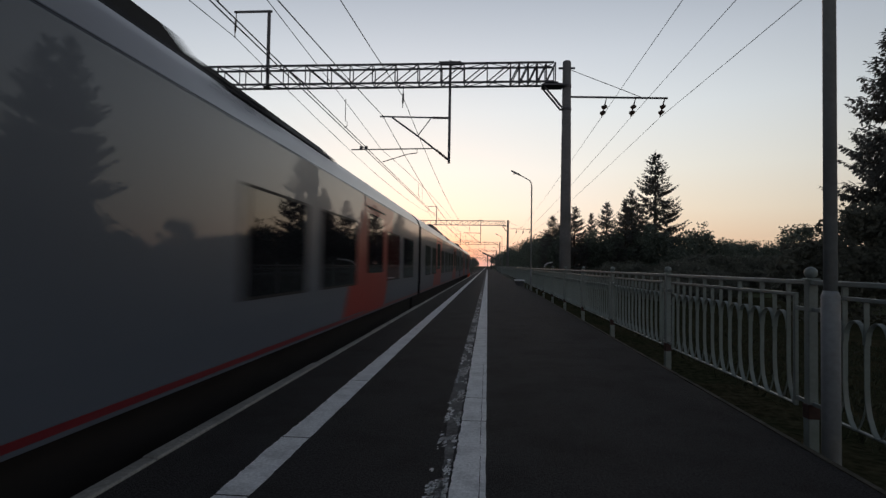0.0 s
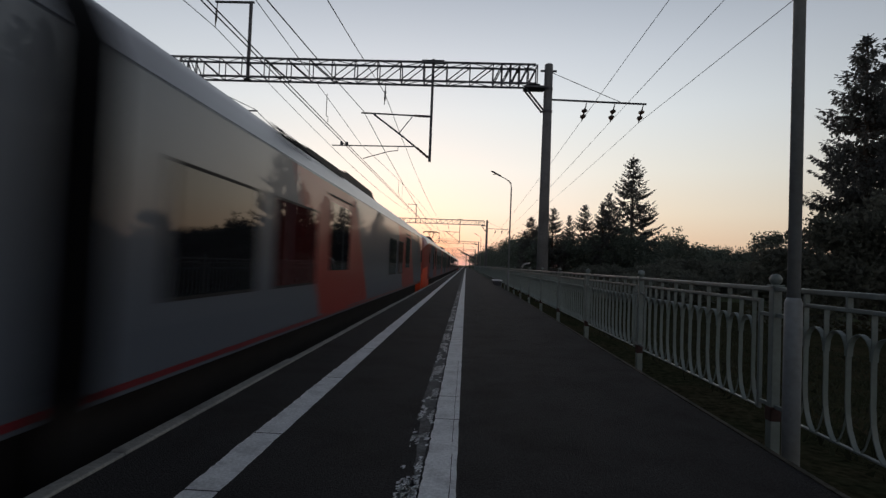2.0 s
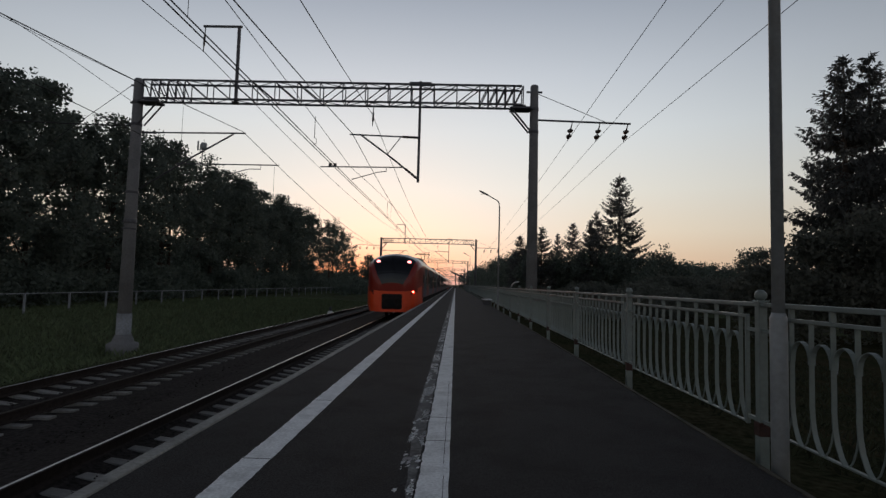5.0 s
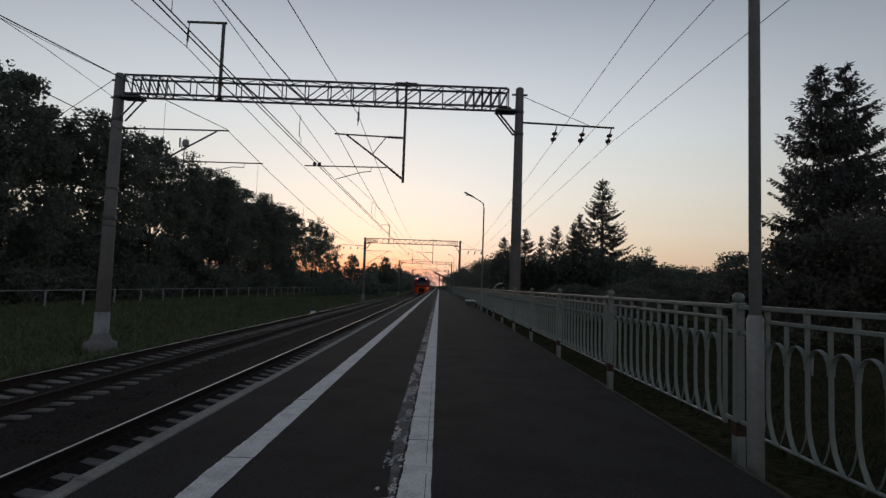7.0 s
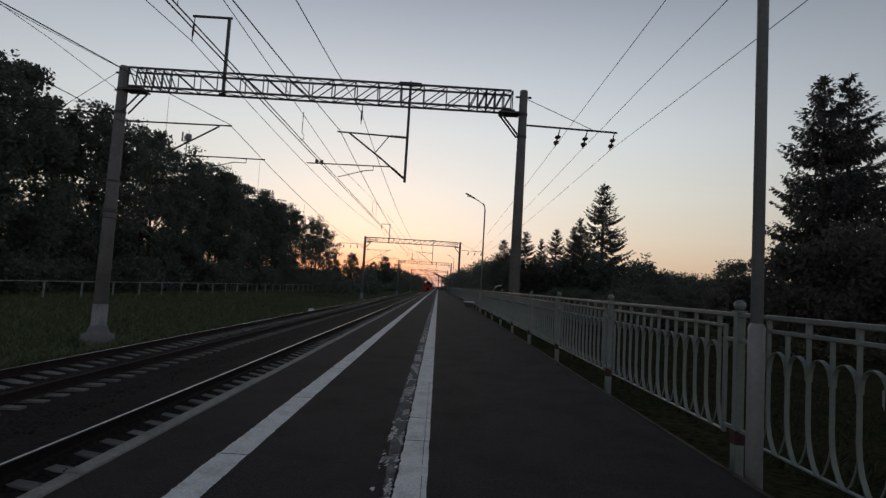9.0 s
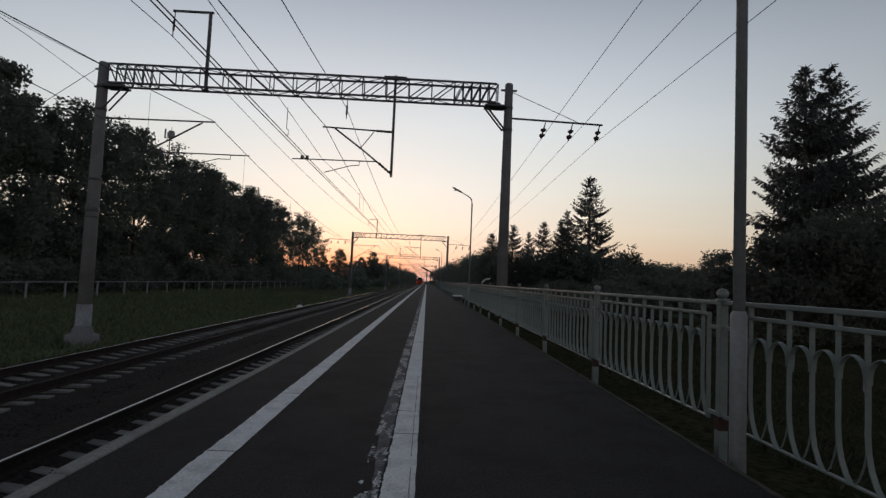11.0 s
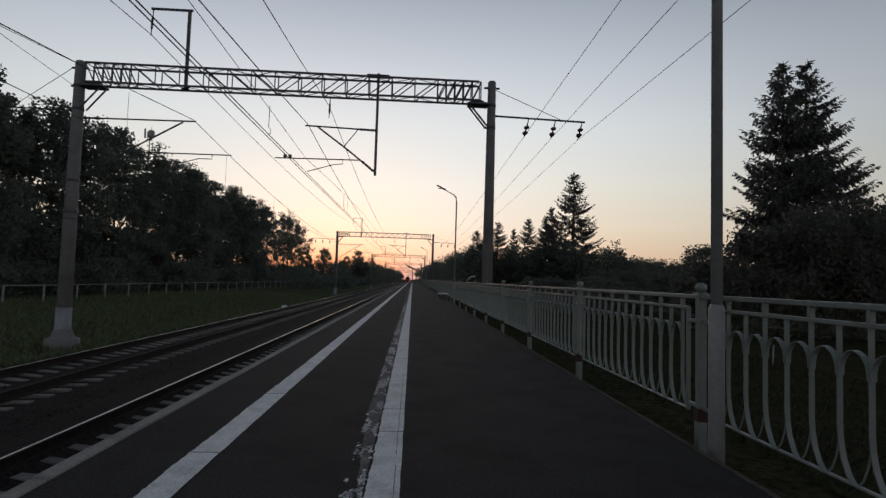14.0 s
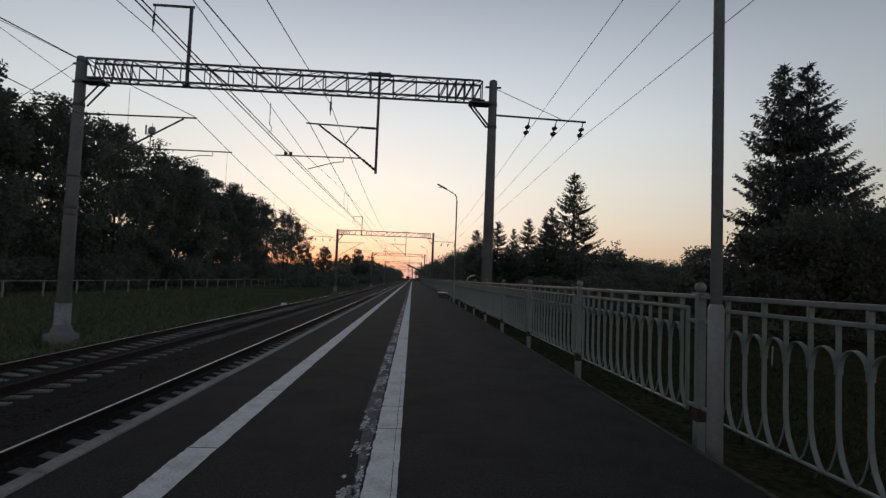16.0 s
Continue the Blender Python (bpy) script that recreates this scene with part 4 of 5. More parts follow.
def trees_right():
    rng = np.random.default_rng(33)
    a = spruce(rng, 17.4, 6.4, NEEDLE, 0.41, 0.78, 0.072, 1.22)
    a.matrix_basis = pose(23.9, 34.0, -1.2)
    tagged(a, "tall dark spruce standing beside its twin", "spruce", "spruces")
    b = spruce(rng, 17.6, 7.2, NEEDLE, 0.37, 0.78, 0.072, 1.22)
    b.matrix_basis = pose(25.7, 34.3, -1.2)
    tagged(b, "tall dark spruce standing beside its twin", "spruce", "spruces")
    c = spruce(rng, 19.4, 7.6, NEEDLE, 0.16, 0.55, 0.10, 1.3)
    c.matrix_basis = pose(23.7, 80.0, -1.2)
    tagged(c, "tall slender spruce above the bushes", "spruce", "spruces")
    for x, y, top, s in ((18.1, 74.0, 10.6, 0.75), (16.9, 80.0, 10.8, 0.8), (11.6, 75.0, 9.6, 0.9), (15.7, 85.0, 9.7, 0.6), (19.9, 78.0, 12.4, 0.7), (10.2, 88.0, 9.5, 0.9), (12.8, 100.0, 9.0, 0.9)):
        o = copy_thing(c, pose(x, y, -1.2, 0, 0, rng.uniform(0, 360)))
        h = (top + 1.2) / 19.2
        o.scale = (h * s * 1.15, h * s * 1.15, h)
        tagged(o, "smaller dark spruce in the tree line", "spruce", "spruces")
    blobs = []
    side_row = ((11.8, 78, 7.0, 3.0), (14.5, 76, 7.0, 3), (17.5, 75, 6.8, 3), (20.5, 74, 7.2, 3), (23.5, 72, 6.4, 3.2), (26.5, 74, 6.8, 3), (28.3, 75, 7.6, 2.2), (31, 77, 5.5, 3.5), (35, 84, 5.8, 4), (39.5, 90, 6.0, 4.5), (44, 94, 6.6, 4.5), (49, 98, 6.3, 5),
                         (56, 100, 5.2, 6), (66, 104, 5.5, 7), (78, 108, 6, 8))
    line_row = ((11, 92, 7.2, 3), (12.5, 106, 8.4, 4), (11.8, 118, 8.0, 4), (11.5, 130, 8.8, 4), (11.5, 143, 9.0, 4.5), (11, 158, 9.3, 4.5), (10.5, 174, 9.2, 5), (10, 192, 9.0, 5), (10, 210, 9, 6), (10, 232, 9.2, 6), (10, 258, 9, 7), (11, 290, 9.5, 9), (12, 330, 10, 10), (14, 380, 10, 12))
    for x, y, top, r in side_row + line_row:
        z = (top - 1.2) / 2
        blobs.append((x, y, z, r * 1.15, r * (1.2 if y < 100 else 2.2), (top + 1.2) / 2 * 1.02))
    for x, y, top, r in line_row:
        blobs.append((x, y, 0.6, r * 1.1, r * 2.2, 2.6))
    for x, y, top, r in side_row:
        blobs.append((x + 1.5, y + 2.0, 0.8, r * 1.2, r * 1.2, top * 0.62))
    bush_mass("tree_line", rng, blobs, 240000, 0.21, BUSH, "dark line of bushes and low trees behind the platform", "bushes")
    o = broadleaf(rng, 8.4, 2.6, 7000, 0.15, LEAF, 0.1, 90)
    o.matrix_basis = pose(30.6, 35.5, -1.2)
    tagged(o, "leafy tree beside the tall spruces", "tree", "trees behind the platform")
    o = broadleaf(rng, 8.6, 3.0, 9000, 0.18, LEAF, 0.1, 110)
    o.matrix_basis = pose(43.2, 80.0, -1.2)
    tagged(o, "round leafy tree in the far tree line", "tree", "trees behind the platform")
    blobs = [(15.3, 26, 0.6, 2.4, 2.6, 2.5), (17.5, 26.5, 1.4, 2.6, 2.8, 3.2), (19.8, 26.0, 1.8, 2.6, 2.8, 4.1), (22.4, 26.5, 1.6, 2.8, 3, 4.9), (25.5, 27, 1.8, 3.0, 3, 5.4), (28.5, 27, 1.8, 3.2, 3, 5.8), (32, 26, 1.8, 3.5, 3, 5.6), (36, 24, 1.0, 3.5, 3.5, 3.6)]
    blobs += [(13.0, 40, -0.2, 3, 5, 1.7), (17, 48, -0.1, 4, 6, 2.2), (15, 60, 0, 4, 6, 2.4), (22, 58, 0.3, 5, 5, 3.0), (29, 62, 0.2, 5, 5, 3.0), (37, 68, 0.3, 6, 6, 3.2), (34, 48, 0.3, 5, 5, 2.8), (46, 70, 0.3, 6, 6, 3.6), (58, 74, 0.3, 8, 6, 4), (42, 30, 0.8, 4, 4, 3.6), (50, 34, 0.8, 5, 5, 4)]
    bush_mass("thicket", rng, blobs, 270000, 0.14, THICKET, "dense dark thicket below the spruces", "bushes")


def grass_tufts():
    rng = np.random.default_rng(44)

    def blades(n, x, y, z, h, wide=0.012):
        c = np.stack([x, y, z], 1)
        a = rng.uniform(0, 2 * math.pi, n)
        side = np.stack([np.cos(a), np.sin(a), np.zeros(n)], 1) * wide * rng.uniform(0.6, 1.5, (n, 1))
        tall = h * rng.uniform(0.4, 1.3, (n, 1))
        up = np.concatenate([rng.normal(size=(n, 2)) * 0.35, np.ones((n, 1))], 1) * tall
        bend = np.concatenate([rng.normal(size=(n, 2)) * 0.3, -0.1 * np.ones((n, 1))], 1) * tall
        return np.stack([c - side, c + side, c + side * 0.7 + up * 0.6, c + up + bend * 0.6], 1)

    n = 700
    y = 1.0 + 30 * rng.random(n) ** 1.4
    x = 1.99 + 0.22 * rng.random(n)
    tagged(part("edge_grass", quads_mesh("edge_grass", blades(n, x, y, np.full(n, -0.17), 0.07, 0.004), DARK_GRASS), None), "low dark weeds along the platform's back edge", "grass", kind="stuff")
    n = 42000
    y = 1.0 + 40 * rng.random(n) ** 1.4
    x = 2.75 + 8.6 * rng.random(n) ** 0.95
    z = np.interp(x, [1.95, 2.5, 3.6, 5.5, 9, 16], [-0.24, -0.26, -0.42, -0.9, -1.15, -1.22]) - 0.02
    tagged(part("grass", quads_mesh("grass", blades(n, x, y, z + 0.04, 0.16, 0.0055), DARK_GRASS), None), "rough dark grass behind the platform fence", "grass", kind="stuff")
    n = 60000
    y = 14 + 70 * rng.random(n) ** 1.4
    x = -11.0 - 22 * rng.random(n) ** 1.2
    z = np.interp(x, [-35, -20, -15, -13, -11.7, -10.9, -10.4], [-1.65, -1.72, -2.0, -2.04, -1.98, -1.7, -1.55]) - 0.02
    q = blades(n, x, y, z, 0.32)
    tagged(part("grass", quads_mesh("grass", q, GRASS), None), "long dark grass beside the far track", "grass", kind="stuff")


forest_left()
trees_right()
grass_tufts()

# ---- the low fence across the tracks ----


def meadow_fence():
    bay = thing("meadow_fence_bay", "white painted post with a single top rail", "fence", "bays of the low white fence")
    part("post", boxed(-0.06, 0.06, -0.06, 0.06, -0.25, 1.36, bevel=0.01), WHITEWASH, bay)
    part("rail", boxed(-0.03, 0.03, -0.04, 4.42, 1.30, 1.36), WHITEWASH, bay)
    for i in range(-5, 36):
        m = pose(-30.0, 42.0 + 4.46 * i, -1.6)
        if i == -5:
            bay.matrix_basis = m
        else:
            copy_thing(bay, m)


meadow_fence()

def low_cable():
    pts = [(-31.0, y, 4.45 + 0.00042 * (y - 85.0) ** 2) for y in range(30, 150, 10)]
    tagged(part("low_cable", tubed(pts, 0.017, 5), WIRE), "thin low cable hanging before the wood", "cable")


low_cable()

# ---- the train ----
PROFILE = [(1.73, 0.22), (1.745, 0.6), (1.745, 1.5), (1.745, 2.18), (1.745, 2.27), (1.735, 2.30), (1.64, 2.50), (1.46, 2.67), (1.20, 2.825), (0.75, 2.97), (0.0, 3.05)]


def half_width(z):
    return float(np.interp(z, [p[1] for p in PROFILE], [p[0] for p in PROFILE]))


def shell(y0, y1):
    """The body of a car between two stations along the train, with its roof."""
    bm = bmesh.new()
    ring = [(x, z) for x, z in PROFILE] + [(-x, z) for x, z in PROFILE[-2::-1]]
    rows = [[bm.verts.new((x, y, z)) for x, z in ring] for y in (y0, y1)]
    n = len(ring)
    for k in range(n):
        f = bm.faces.new((rows[0][k], rows[0][(k + 1) % n], rows[1][(k + 1) % n], rows[1][k]))
        f.smooth = 5 <= k <= n - 7
        f.material_index = 1 if (5 <= k <= n - 7) else 0
    for r in rows:
        bm.faces.new([bm.verts.new(v.co) for v in r]).material_index = 2
    bmesh.ops.recalc_face_normals(bm, faces=bm.faces)
    return bm


def skin(side, yb0, yb1, yt0, yt1, z0, z1, proud=0.004, width=half_width):
    """A panel that follows the curved side, with slanting ends; y at its bottom and at its top."""
    bm = bmesh.new()
    n = max(2, int((z1 - z0) / 0.22) + 1)
    prev = None
    for i in range(n + 1):
        u = i / n
        z = z0 + (z1 - z0) * u
        x = side * (width(z) + proud)
        pair = (bm.verts.new((x, yb0 + (yt0 - yb0) * u, z)), bm.verts.new((x, yb1 + (yt1 - yb1) * u, z)))
        if prev:
            f = bm.faces.new((prev[0], prev[1], pair[1], pair[0]))
            f.smooth = True
        prev = pair
    bmesh.ops.recalc_face_normals(bm, faces=bm.faces)
    f = next(iter(bm.faces))
    if f.normal.x * side < 0:
        bmesh.ops.reverse_faces(bm, faces=bm.faces)
    return bm


WIN_LOW, WIN_TOP = 0.80, 1.76


def window(car, side, y0, y1, low=WIN_LOW, top=WIN_TOP, film=False):
    w = part("window", skin(side, y0, y1, y0, y1, low, top, 0.009), T_FILM if film else T_GLASS, car, "dark window under red film" if film else "dark tinted window")
    part("seal", skin(side, y0 - 0.03, y1 + 0.03, y0 - 0.03, y1 + 0.03, low - 0.03, top + 0.03, 0.0065), T_BLACK, w, "black rubber seal")


def door(car, side, y, red_b, red_t):
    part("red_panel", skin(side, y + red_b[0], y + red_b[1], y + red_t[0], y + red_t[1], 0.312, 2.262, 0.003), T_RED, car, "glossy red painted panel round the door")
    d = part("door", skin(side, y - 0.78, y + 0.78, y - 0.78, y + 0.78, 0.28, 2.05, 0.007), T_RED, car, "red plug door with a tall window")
    part("pane", skin(side, y - 0.69, y + 0.69, y - 0.69, y + 0.69, 0.95, 2.0, 0.011), T_GLASS, d, "dark glass of the door")
    part("slot", skin(side, y - 0.85, y + 0.85, y - 0.85, y + 0.85, 2.09, 2.12, 0.012), T_BLACK, d)


def stripe(car, side, y0, y1):
    part("red_stripe", skin(side, y0, y1, y0, y1, 0.25, 0.295, 0.005), T_RED_SHADED, car, "thin red stripe along the foot of the side")
    part("gutter", skin(side, y0, y1, y0, y1, 2.279, 2.287, 0.007), T_BLACK, car, "dark gutter under the roof edge")


def underframe(car, y0, y1, bogies):
    part("skirt", boxed(-1.5, 1.5, y0 + 0.2, y1 - 0.2, -0.55, 0.235), T_UNDER, car, "dark equipment under the floor")
    for y in bogies:
        b = part("bogie", boxed(-1.1, 1.1, y - 1.7, y + 1.7, -0.72, -0.30, bevel=0.08), T_UNDER, car)
        for dy in (-1.25, 1.25):
            for s in (-1, 1):
                bm = bmesh.new()
                tube(bm, [(s * 0.73, y + dy, -0.67), (s * 0.86, y + dy, -0.67)], 0.43, 20)
                part("wheel", bm, T_UNDER, b)


def roof_gear(car, y0, y1, apron=False):
    """Dark equipment on the roof: a long box between two stations, lower and sloping towards y1; some with a low box before it."""
    way = 1 if y1 > y0 else -1
    prof = [(0.0, 2.9), (0.05, 3.02), (0.5, 3.17), (4.0, 3.18), (4.1, 3.12), (7.0, 3.09), (8.0, 2.98), (8.0, 2.9)]
    if apron:
        prof[0:1] = [(-4.2, 2.9), (-4.1, 3.06), (0.0, 3.09)]
    bm = bmesh.new()
    rows = [[bm.verts.new((x * (1 if z > 2.95 else 1.1), y0 + way * d, z)) for d, z in prof] for x in (-0.97, 0.97)]
    n = len(prof)
    for k in range(n):
        bm.faces.new((rows[0][k], rows[0][(k + 1) % n], rows[1][(k + 1) % n], rows[1][k]))
    bm.faces.new(rows[0][::-1])
    bm.faces.new(rows[1])
    bmesh.ops.recalc_face_normals(bm, faces=bm.faces)
    part("roof_equipment", bm, T_BLACK, car, "dark roof equipment box")


def roof_pipes(car, y0):
    """Bent dark hand rails and a pipe low on the roof."""
    for side in (-1, 1):
        for d in (0.0, 0.62):
            pts = [(side * x, y0 + d + dy, z) for x, dy, z in ((1.66, 0.0, 2.46), (1.68, 0.02, 2.5), (1.56, 0.04, 2.64), (1.52, 0.2, 2.67), (1.56, 0.38, 2.64), (1.68, 0.4, 2.5), (1.66, 0.42, 2.46))]
            part("roof_handrail", tubed(pts, 0.014, 5), T_BLACK, car)
        pts = [(side * x, y0 + d, z) for x, d, z in ((1.60, 0.2, 2.57), (1.60, 3.4, 2.57), (1.54, 3.6, 2.63), (1.45, 3.65, 2.70))]
        part("roof_pipe", tubed(pts, 0.014, 5), T_BLACK, car)


def pantograph(car, y, facing):
    """A raised pantograph with two contact strips."""
    p = part("pantograph", boxed(-0.55, 0.55, y - 0.8, y + 0.8, 3.14, 3.26, bevel=0.02), T_BLACK, car, "raised dark pantograph")
    f = facing
    for x in (-0.35, 0.35):
        part("insulator", lathe(bmesh.new(), [(0.05, 2.95), (0.09, 3.02), (0.05, 3.07), (0.09, 3.12), (0.05, 3.16)], 8, (x, y - 0.5, 0)), INSUL, p)
        part("upper_arm", tubed([(x * 0.35, y + f * 1.15, 3.95), (x * 0.8, y + f * 0.05, 4.44)], 0.04, 6), T_BLACK, p)
    part("lower_arm", tubed([(0, y - f * 0.6, 3.26), (0, y + f * 1.15, 3.95)], [0.09, 0.06], 8), T_BLACK, p)
    part("head_bar", tubed([(-0.42, y, 4.44), (0.42, y, 4.44)], 0.022, 6), T_BLACK, p)
    for dy in (-0.18, 0.18):
        part("contact_strip", tubed([(-0.84, y + dy, 4.38), (-0.64, y + dy, 4.53), (0.64, y + dy, 4.53), (0.84, y + dy, 4.38)], 0.042, 6), T_BLACK, p)


def middle_car(train, y0, length, blank=False, panto=0, flip=False, back_lean=False):
    """A car from its rear end at y0; measures run back from its front end."""
    y1 = y0 + length
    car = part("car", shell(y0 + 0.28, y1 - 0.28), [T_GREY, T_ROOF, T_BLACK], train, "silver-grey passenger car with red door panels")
    part("gangway", boxed(-1.15, 1.15, y1 - 0.3, y1 + 0.3, 0.15, 2.75, bevel=0.06), T_BLACK, car, "black bellows between two cars")

    def place(d):
        return y1 - d

    wins = [(1.5, 3.2), (3.85, 5.4), (8.1, 9.9), (10.5, 12.1), (12.7, 14.4), (15.0, 16.6), (19.1, 20.6), (21.2, 22.9)]
    doors = (6.6, 17.85)
    if blank:
        wins = wins[:4] + [(15.75, 16.9)] + wins[6:]
        doors = (6.6, 18.07)
    for side in (-1, 1):
        for a, b in wins:
            u, v = sorted((place(a), place(b)))
            window(car, side, u, v, film=a == 3.85)
        stripe(car, side, y0 + 0.28, y1 - 0.28)
        for d in doors:
            door(car, side, place(d), *((-1.3, 2.3), (-3.0, 0.6)) if back_lean else ((-2.2, 1.0), (-0.95, 1.9)))
    underframe(car, y0, y1, (y0 + 3.2, y1 - 3.2))
    roof_gear(car, *((y0 + 16.3, y0 + 8.3) if back_lean else ((y0 + 12.9, y0 + 4.9) if flip else (y0 + 10.3, y0 + 18.3))), apron=flip)
    roof_pipes(car, y0 + 12.0)
    if panto:
        pantograph(car, y0 + panto, 1)
    return car


NOSE = [(0.0, 0.75, 1.15), (0.10, 1.14, 1.80), (0.30, 1.36, 2.32), (0.60, 1.50, 2.66), (1.0, 1.61, 2.86), (1.5, 1.68, 2.97), (2.1, 1.725, 3.03), (3.0, 1.745, 3.05), (4.2, 1.745, 3.05)]


def end_car(train, tip, length, way, lit=False):
    """A cab car with its nose tip at the given station; way +1: the nose looks ahead."""
    back = tip - way * length
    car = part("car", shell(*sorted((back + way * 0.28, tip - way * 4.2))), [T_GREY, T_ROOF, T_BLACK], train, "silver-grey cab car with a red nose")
    part("gangway", boxed(-1.15, 1.15, *sorted((back - way * 0.3, back + way * 0.3)), 0.15, 2.75, bevel=0.06), T_BLACK, car, "black bellows between two cars")
    # the nose, drawn over narrowing sections
    bm = bmesh.new()
    rows = []
    for d, w, top in NOSE:
        ring = []
        for x, z in PROFILE + [(-x, z) for x, z in PROFILE[-2::-1]]:
            u = (z - 0.22) / (3.05 - 0.22)
            zz = 0.22 + u * (top - 0.22)
            ring.append(bm.verts.new((x / 1.745 * w, tip - way * d, zz)))
        rows.append(ring)
    n = len(rows[0])
    for i, (a, b) in enumerate(zip(rows, rows[1:])):
        for k in range(n):
            f = bm.faces.new((a[k], a[(k + 1) % n], b[(k + 1) % n], b[k]))
            f.smooth = k != n - 1
            f.material_index = 0
            if 7 <= k <= n - 9:
                f.material_index = 1 if i <= 3 else 2
            elif 5 <= k <= n - 7 and i >= 5:
                f.material_index = 2
    bm.faces.new(rows[0]).material_index = 0
    bmesh.ops.recalc_face_normals(bm, faces=bm.faces)
    part("nose", bm, [T_RED, T_GLASS, T_ROOF], car, "rounded red nose with a dark windscreen")

    # orange apron under the nose
    ap = bmesh.new()
    prev = None
    for d, w, high in ((2.30, 1.735, 0.24), (1.66, 1.71, 0.27), (1.64, 1.71, 0.98), (1.1, 1.645, 0.92), (0.65, 1.525, 0.84), (0.30, 1.365, 0.76), (0.10, 1.14, 0.68), (-0.03, 0.78, 0.62)):
        cur = [ap.verts.new((s * w * f, tip - way * d, z)) for s, f, z in ((1, 0.92, -0.62), (1, 1.0, -0.2), (1, 1.0, high * 0.5), (1, 0.995, high), (-1, 0.995, high), (-1, 1.0, high * 0.5), (-1, 1.0, -0.2), (-1, 0.92, -0.62))]
        if prev:
            for k in range(8):
                ap.faces.new((prev[k], prev[(k + 1) % 8], cur[(k + 1) % 8], cur[k]))
        else:
            ap.faces.new(cur)
        prev = cur
    ap.faces.new(prev)
    bmesh.ops.recalc_face_normals(ap, faces=ap.faces)
    part("apron", ap, T_ORANGE, car, "bright orange apron under the nose")
    part("coupler_hatch", boxed(-0.66, 0.66, *sorted((tip - way * 0.3, tip + way * 0.055)), -0.5, 0.5, bevel=0.1), T_UNDER, car, "dark hatch round the coupler")
    part("coupler", tubed([(0, tip - way * 0.3, -0.1), (0, tip + way * 0.42, -0.1)], [0.16, 0.22], 10), T_BLACK, car, "dark automatic coupler")
    for s in (-1, 1):
        for d, z, mat, nm in ((0.66, 2.42, TAIL_WHITE, "marker_light"), (0.34, 0.62, TAIL, "tail_lamp")):
            w = float(np.interp(d, [q[0] for q in NOSE], [q[1] for q in NOSE]))
            if not lit:
                mat = T_GLASS
            bm = bmesh.new()
            bmesh.ops.create_icosphere(bm, subdivisions=2, radius=0.13)
            bmesh.ops.scale(bm, vec=(1.0, 0.6, 0.8), verts=bm.verts)
            lamp = part(nm, bm, mat if not (nm == "tail_lamp" and s < 0) else T_GLASS, car, "round lamp in the nose")
            lamp.location = (s * w * (0.62 if z > 2 else 0.86), tip - way * (d - 0.10), z)
        # cab side: slanting grey field, cab window and door
        y = lambda d: tip - way * d
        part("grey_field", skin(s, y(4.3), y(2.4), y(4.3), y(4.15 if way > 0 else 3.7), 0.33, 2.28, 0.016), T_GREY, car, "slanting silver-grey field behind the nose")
        cab = part("cab_window", skin(s, y(2.75), y(2.1), y(2.75), y(2.2), 1.18, 1.74, 0.012, width=lambda z: half_width(z) - 0.012), T_GLASS, car, "small cab side window")
        part("vent_slot", skin(s, y(3.35), y(2.0), y(3.35), y(2.0), 1.83, 1.85, 0.012, width=lambda z: half_width(z) - 0.008), T_BLACK, cab, "thin dark slot above the cab window")
        if way > 0:
            wins = ((9.95, 11.15), (11.65, 13.1), (20.4, 22.0), (22.55, 24.15))
            door(car, s, y(8.5), (-1.2, 2.7), (-2.9, 0.8))
            door(car, s, y(18.95), (-1.05, 2.7), (-2.5, 1.1))
        else:
            wins = ((5.5, 6.5), (9.9, 11.3), (11.9, 13.4), (14.0, 15.2), (15.7, 17.1), (20.4, 22.0), (22.55, 24.15))
            door(car, s, y(8.3), (-1.9, 1.9), (-1.2, 1.5))
            door(car, s, y(18.5), (-2.0, 1.25), (-1.2, 1.35))
        for a, b in wins:
            window(car, s, *sorted((y(a), y(b))), film=way > 0 and a in (9.95, 20.4))
        stripe(car, s, *sorted((y(4.2), y(length - 0.28))))
    underframe(car, *sorted((y(2.02), back)), (y(5.2), back + way * 3.2))
    roof_gear(car, *((y(15.2), y(7.2)) if lit else (y(11.4), y(19.4))), apron=lit)
    roof_pipes(car, back + way * 3.3 - (3.6 if way < 0 else 0.0))
    return car


def build_train():
    t = thing("train", "silver-grey and red electric multiple unit of two coupled sets", "train")
    L, E = 24.4, 25.5
    for s in (1, -1):
        end_car(t, s * 0.45, E - 0.45, -s)
        for k in range(3):
            a = E + L * k
            y0 = a if s > 0 else -a - L
            panto = 3.9 if (s > 0 and k == 0) else (20.85 if (s < 0 and k == 0) else (3.6 if (s < 0 and k == 2) else 0))
            middle_car(t, y0, L, blank=(s > 0 and k == 1) or (s < 0 and k == 1), panto=panto, flip=s > 0 and k == 1, back_lean=s < 0 and k == 0)
        end_car(t, s * (E + 3 * L + E), E, s, lit=s < 0)
    return t


TRAIN = build_train()

# ---- small things along the line ----


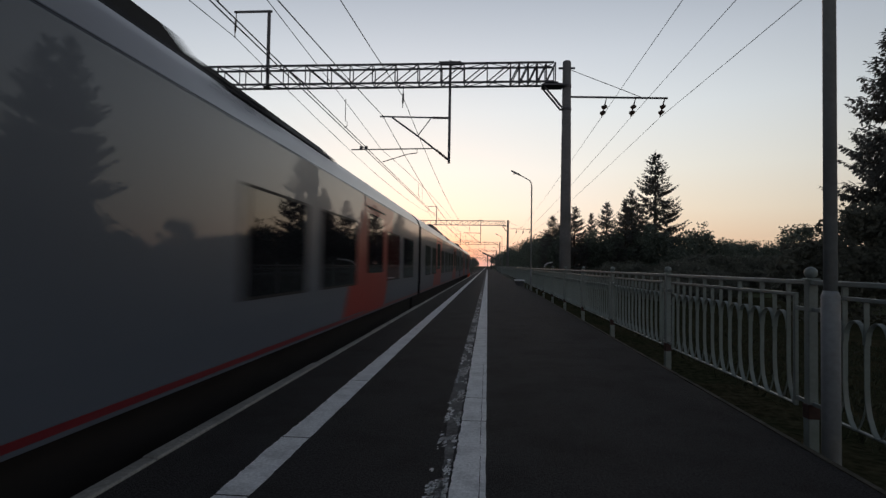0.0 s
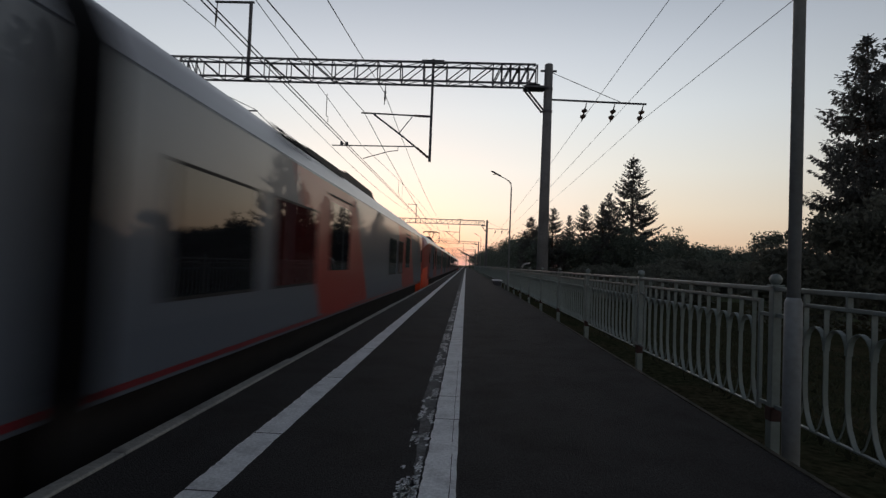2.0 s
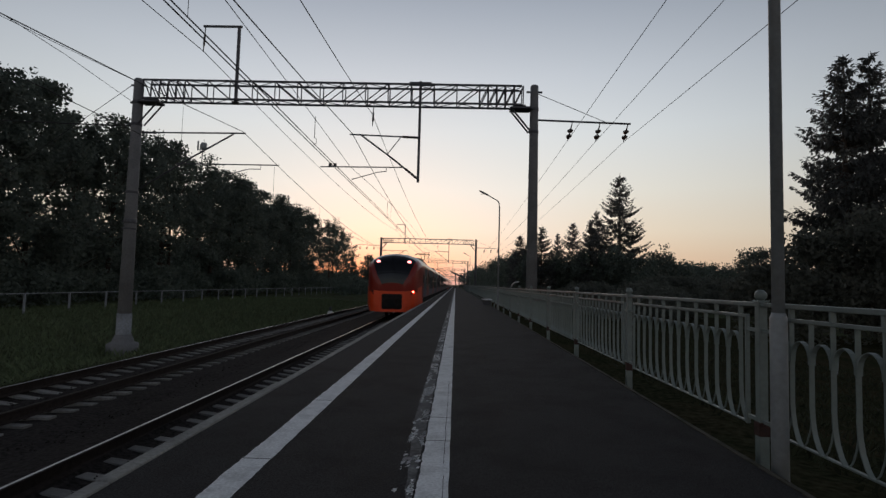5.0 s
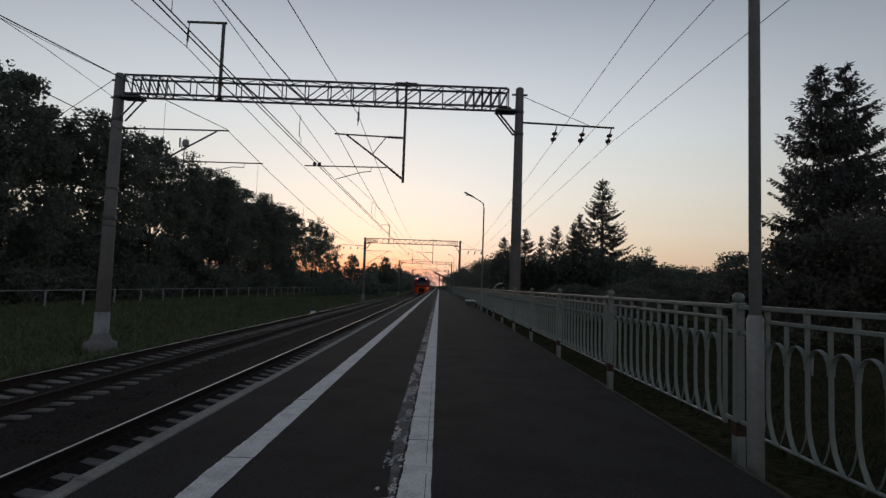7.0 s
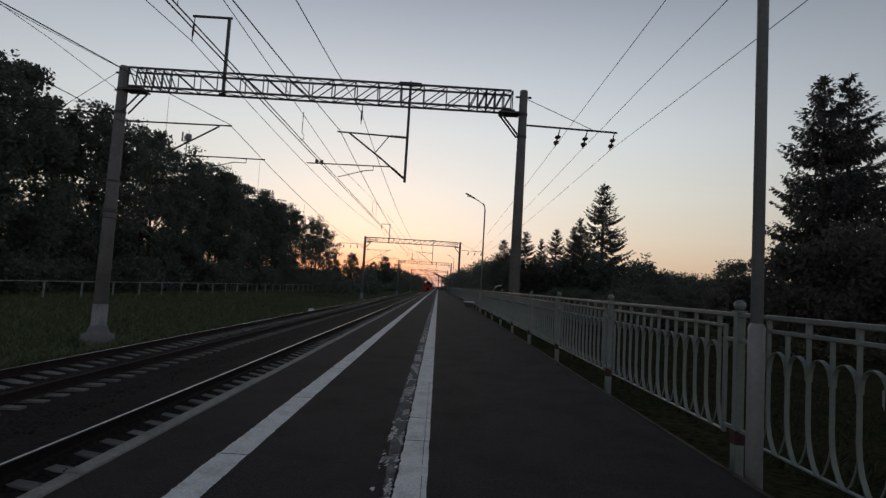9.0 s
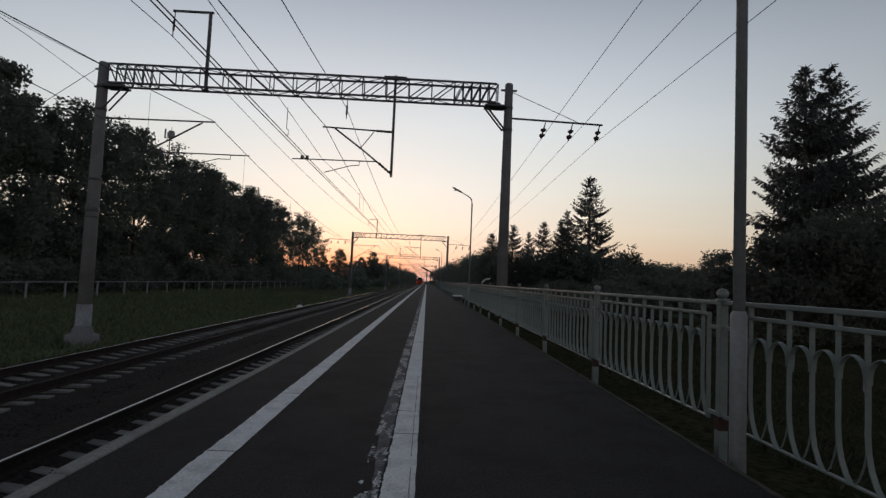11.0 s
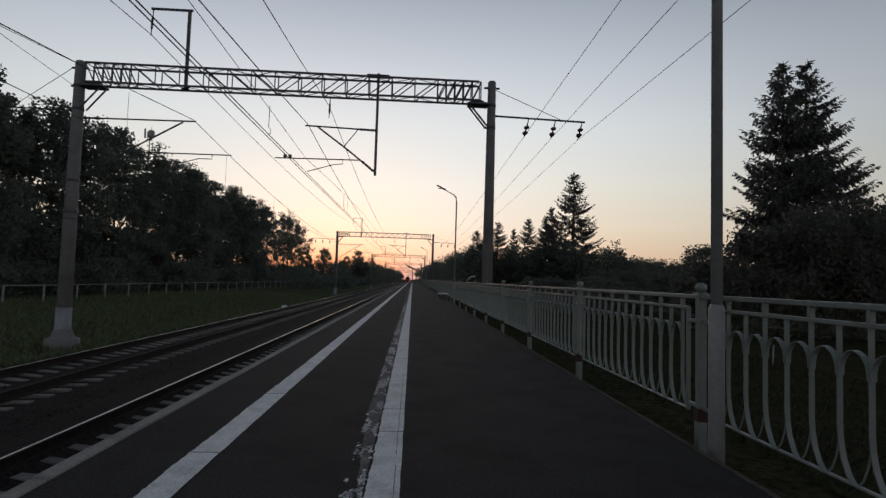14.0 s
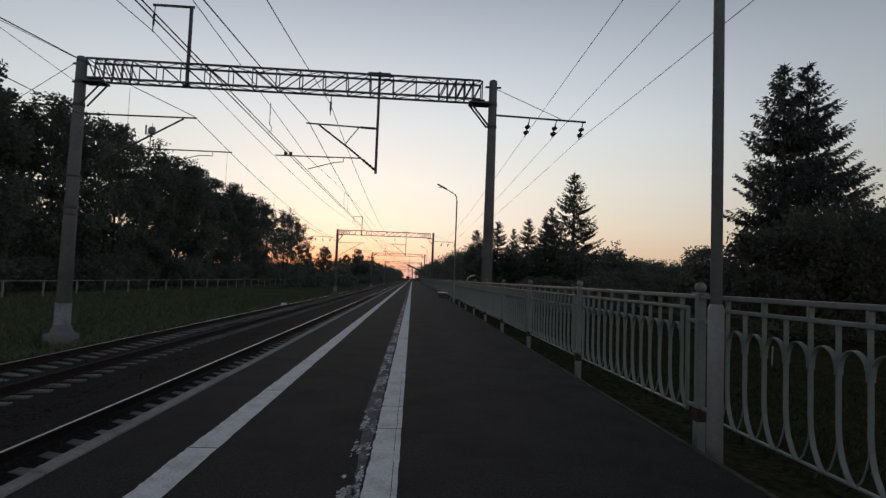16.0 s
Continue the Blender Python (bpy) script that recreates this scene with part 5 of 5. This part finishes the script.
def dwarf_signal():
    d = thing("dwarf_signal", "small black and white dwarf signal beside the far track", "signal", at=(-10.4, 45.6, -1.45))
    part("base", lathe(bmesh.new(), [(0.34, -0.15), (0.33, 0.02), (0.26, 0.13), (0.12, 0.19)], 12), PAINT, d, "white domed base")
    part("head", boxed(-0.14, 0.14, -0.12, 0.12, 0.12, 0.62, bevel=0.04), STEEL, d)
    part("hood", tubed([(0, -0.12, 0.45), (0, -0.26, 0.45)], 0.08, 10), STEEL, d)
    d.scale = (0.75, 0.75, 0.75)


def shelter():
    s = thing("platform_shelter", "dark platform shelter with a slanted roof far down the platform", "shelter", at=(0, 172, 0))
    bm = boxed(-2.5, 2.5, -5, 5, -0.15, 0.15)
    roof = part("roof", bm, STEEL, s)
    roof.location = (0.6, 0, 4.25)
    roof.rotation_euler = (0, radians(24), 0)
    for x, h in ((-0.05, 4.5), (1.1, 4.0)):
        for y in (-4, 0, 4):
            part("post", boxed(x - 0.12, x + 0.12, y - 0.12, y + 0.12, 0, h), STEEL, s)


def plank():
    p = thing("bench", "pale low bench seat beside the fence", "bench", at=(1.88, 33.2, 0))
    part("seat", boxed(-0.28, 0.28, -0.9, 0.9, 0.26, 0.31, bevel=0.01), PAINT, p)
    for y in (-0.8, 0.8):
        part("leg", boxed(-0.2, 0.2, y - 0.05, y + 0.05, 0.0, 0.26), STEEL, p)


def marker_stakes():
    stake = thing("marker_stake", "thin white painted stake in the grass behind the fence", "stake", "stakes behind the fence")
    part("shaft", boxed(-0.017, 0.017, -0.017, 0.017, -0.2, 0.70, bevel=0.005), WHITEWASH, stake)
    part("cap", lathe(bmesh.new(), [(0.026, 0.69), (0.026, 0.715), (0.010, 0.74)], 8), WHITEWASH, stake)
    stake.matrix_basis = pose(10.6, 15.6, -1.24, 1.5, 2.0, 0)
    copy_thing(stake, pose(10.09, 12.4, -1.36, -2.0, 3.0, 20))


def antenna_tower():
    t = thing("antenna_tower", "distant dark steel antenna tower above the wood", "antenna", at=(-62.5, 130.0, -1.7))
    part("pole", tubed([(0, 0, 0), (0, 0, 34.4)], [0.3, 0.12], 8), STEEL, t)
    part("panel_antenna", boxed(-1.25, -0.9, -0.25, 0.0, 33.9, 36.2, bevel=0.05), POLE, t)
    part("panel_antenna", boxed(-0.62, -0.48, -0.2, 0.0, 33.6, 35.4, bevel=0.03), POLE, t)
    part("drum", lathe(bmesh.new(), [(0.25, 34.0), (0.62, 34.1), (0.74, 34.5), (0.74, 35.3), (0.6, 35.75), (0.2, 35.85)], 14, (0.3, 0, 0)), POLE, t)
    part("bracket", tubed([(-1.1, -0.1, 34.2), (0, 0, 34.0)], 0.06, 5), STEEL, t)
    part("platform", boxed(-0.5, 0.5, -0.5, 0.5, 33.5, 33.62), STEEL, t)
    part("lightning_rod", tubed([(0.3, 0, 35.8), (0.3, 0, 36.7)], 0.05, 5), STEEL, t)


def stair_rail():
    pts = [(2.9, 30.2, -0.35), (2.9, 29.6, 0.6), (2.9, 29.0, 1.08), (2.9, 28.2, 1.23), (2.9, 27.1, 1.30), (2.9, 25.4, 1.33)]
    tagged(part("stair_handrail", tubed(pts, [0.045, 0.045, 0.045, 0.045, 0.04, 0.03], 8), PAINT), "pale bent handrail rising behind the fence", "handrail")


stair_rail()
antenna_tower()
marker_stakes()
dwarf_signal()
shelter()
plank()
sleepers(((TRACK_NEAR, NEAR_AXIS), (TRACK_FAR, FAR_AXIS)))

# ---- what moves ----
SPEED, START = 43.0, -57.6


def motions():
    walk(TRAIN, [(t, pose(NEAR_AXIS, START + SPEED * t, 0)) for t in range(0, 17)])


motions()
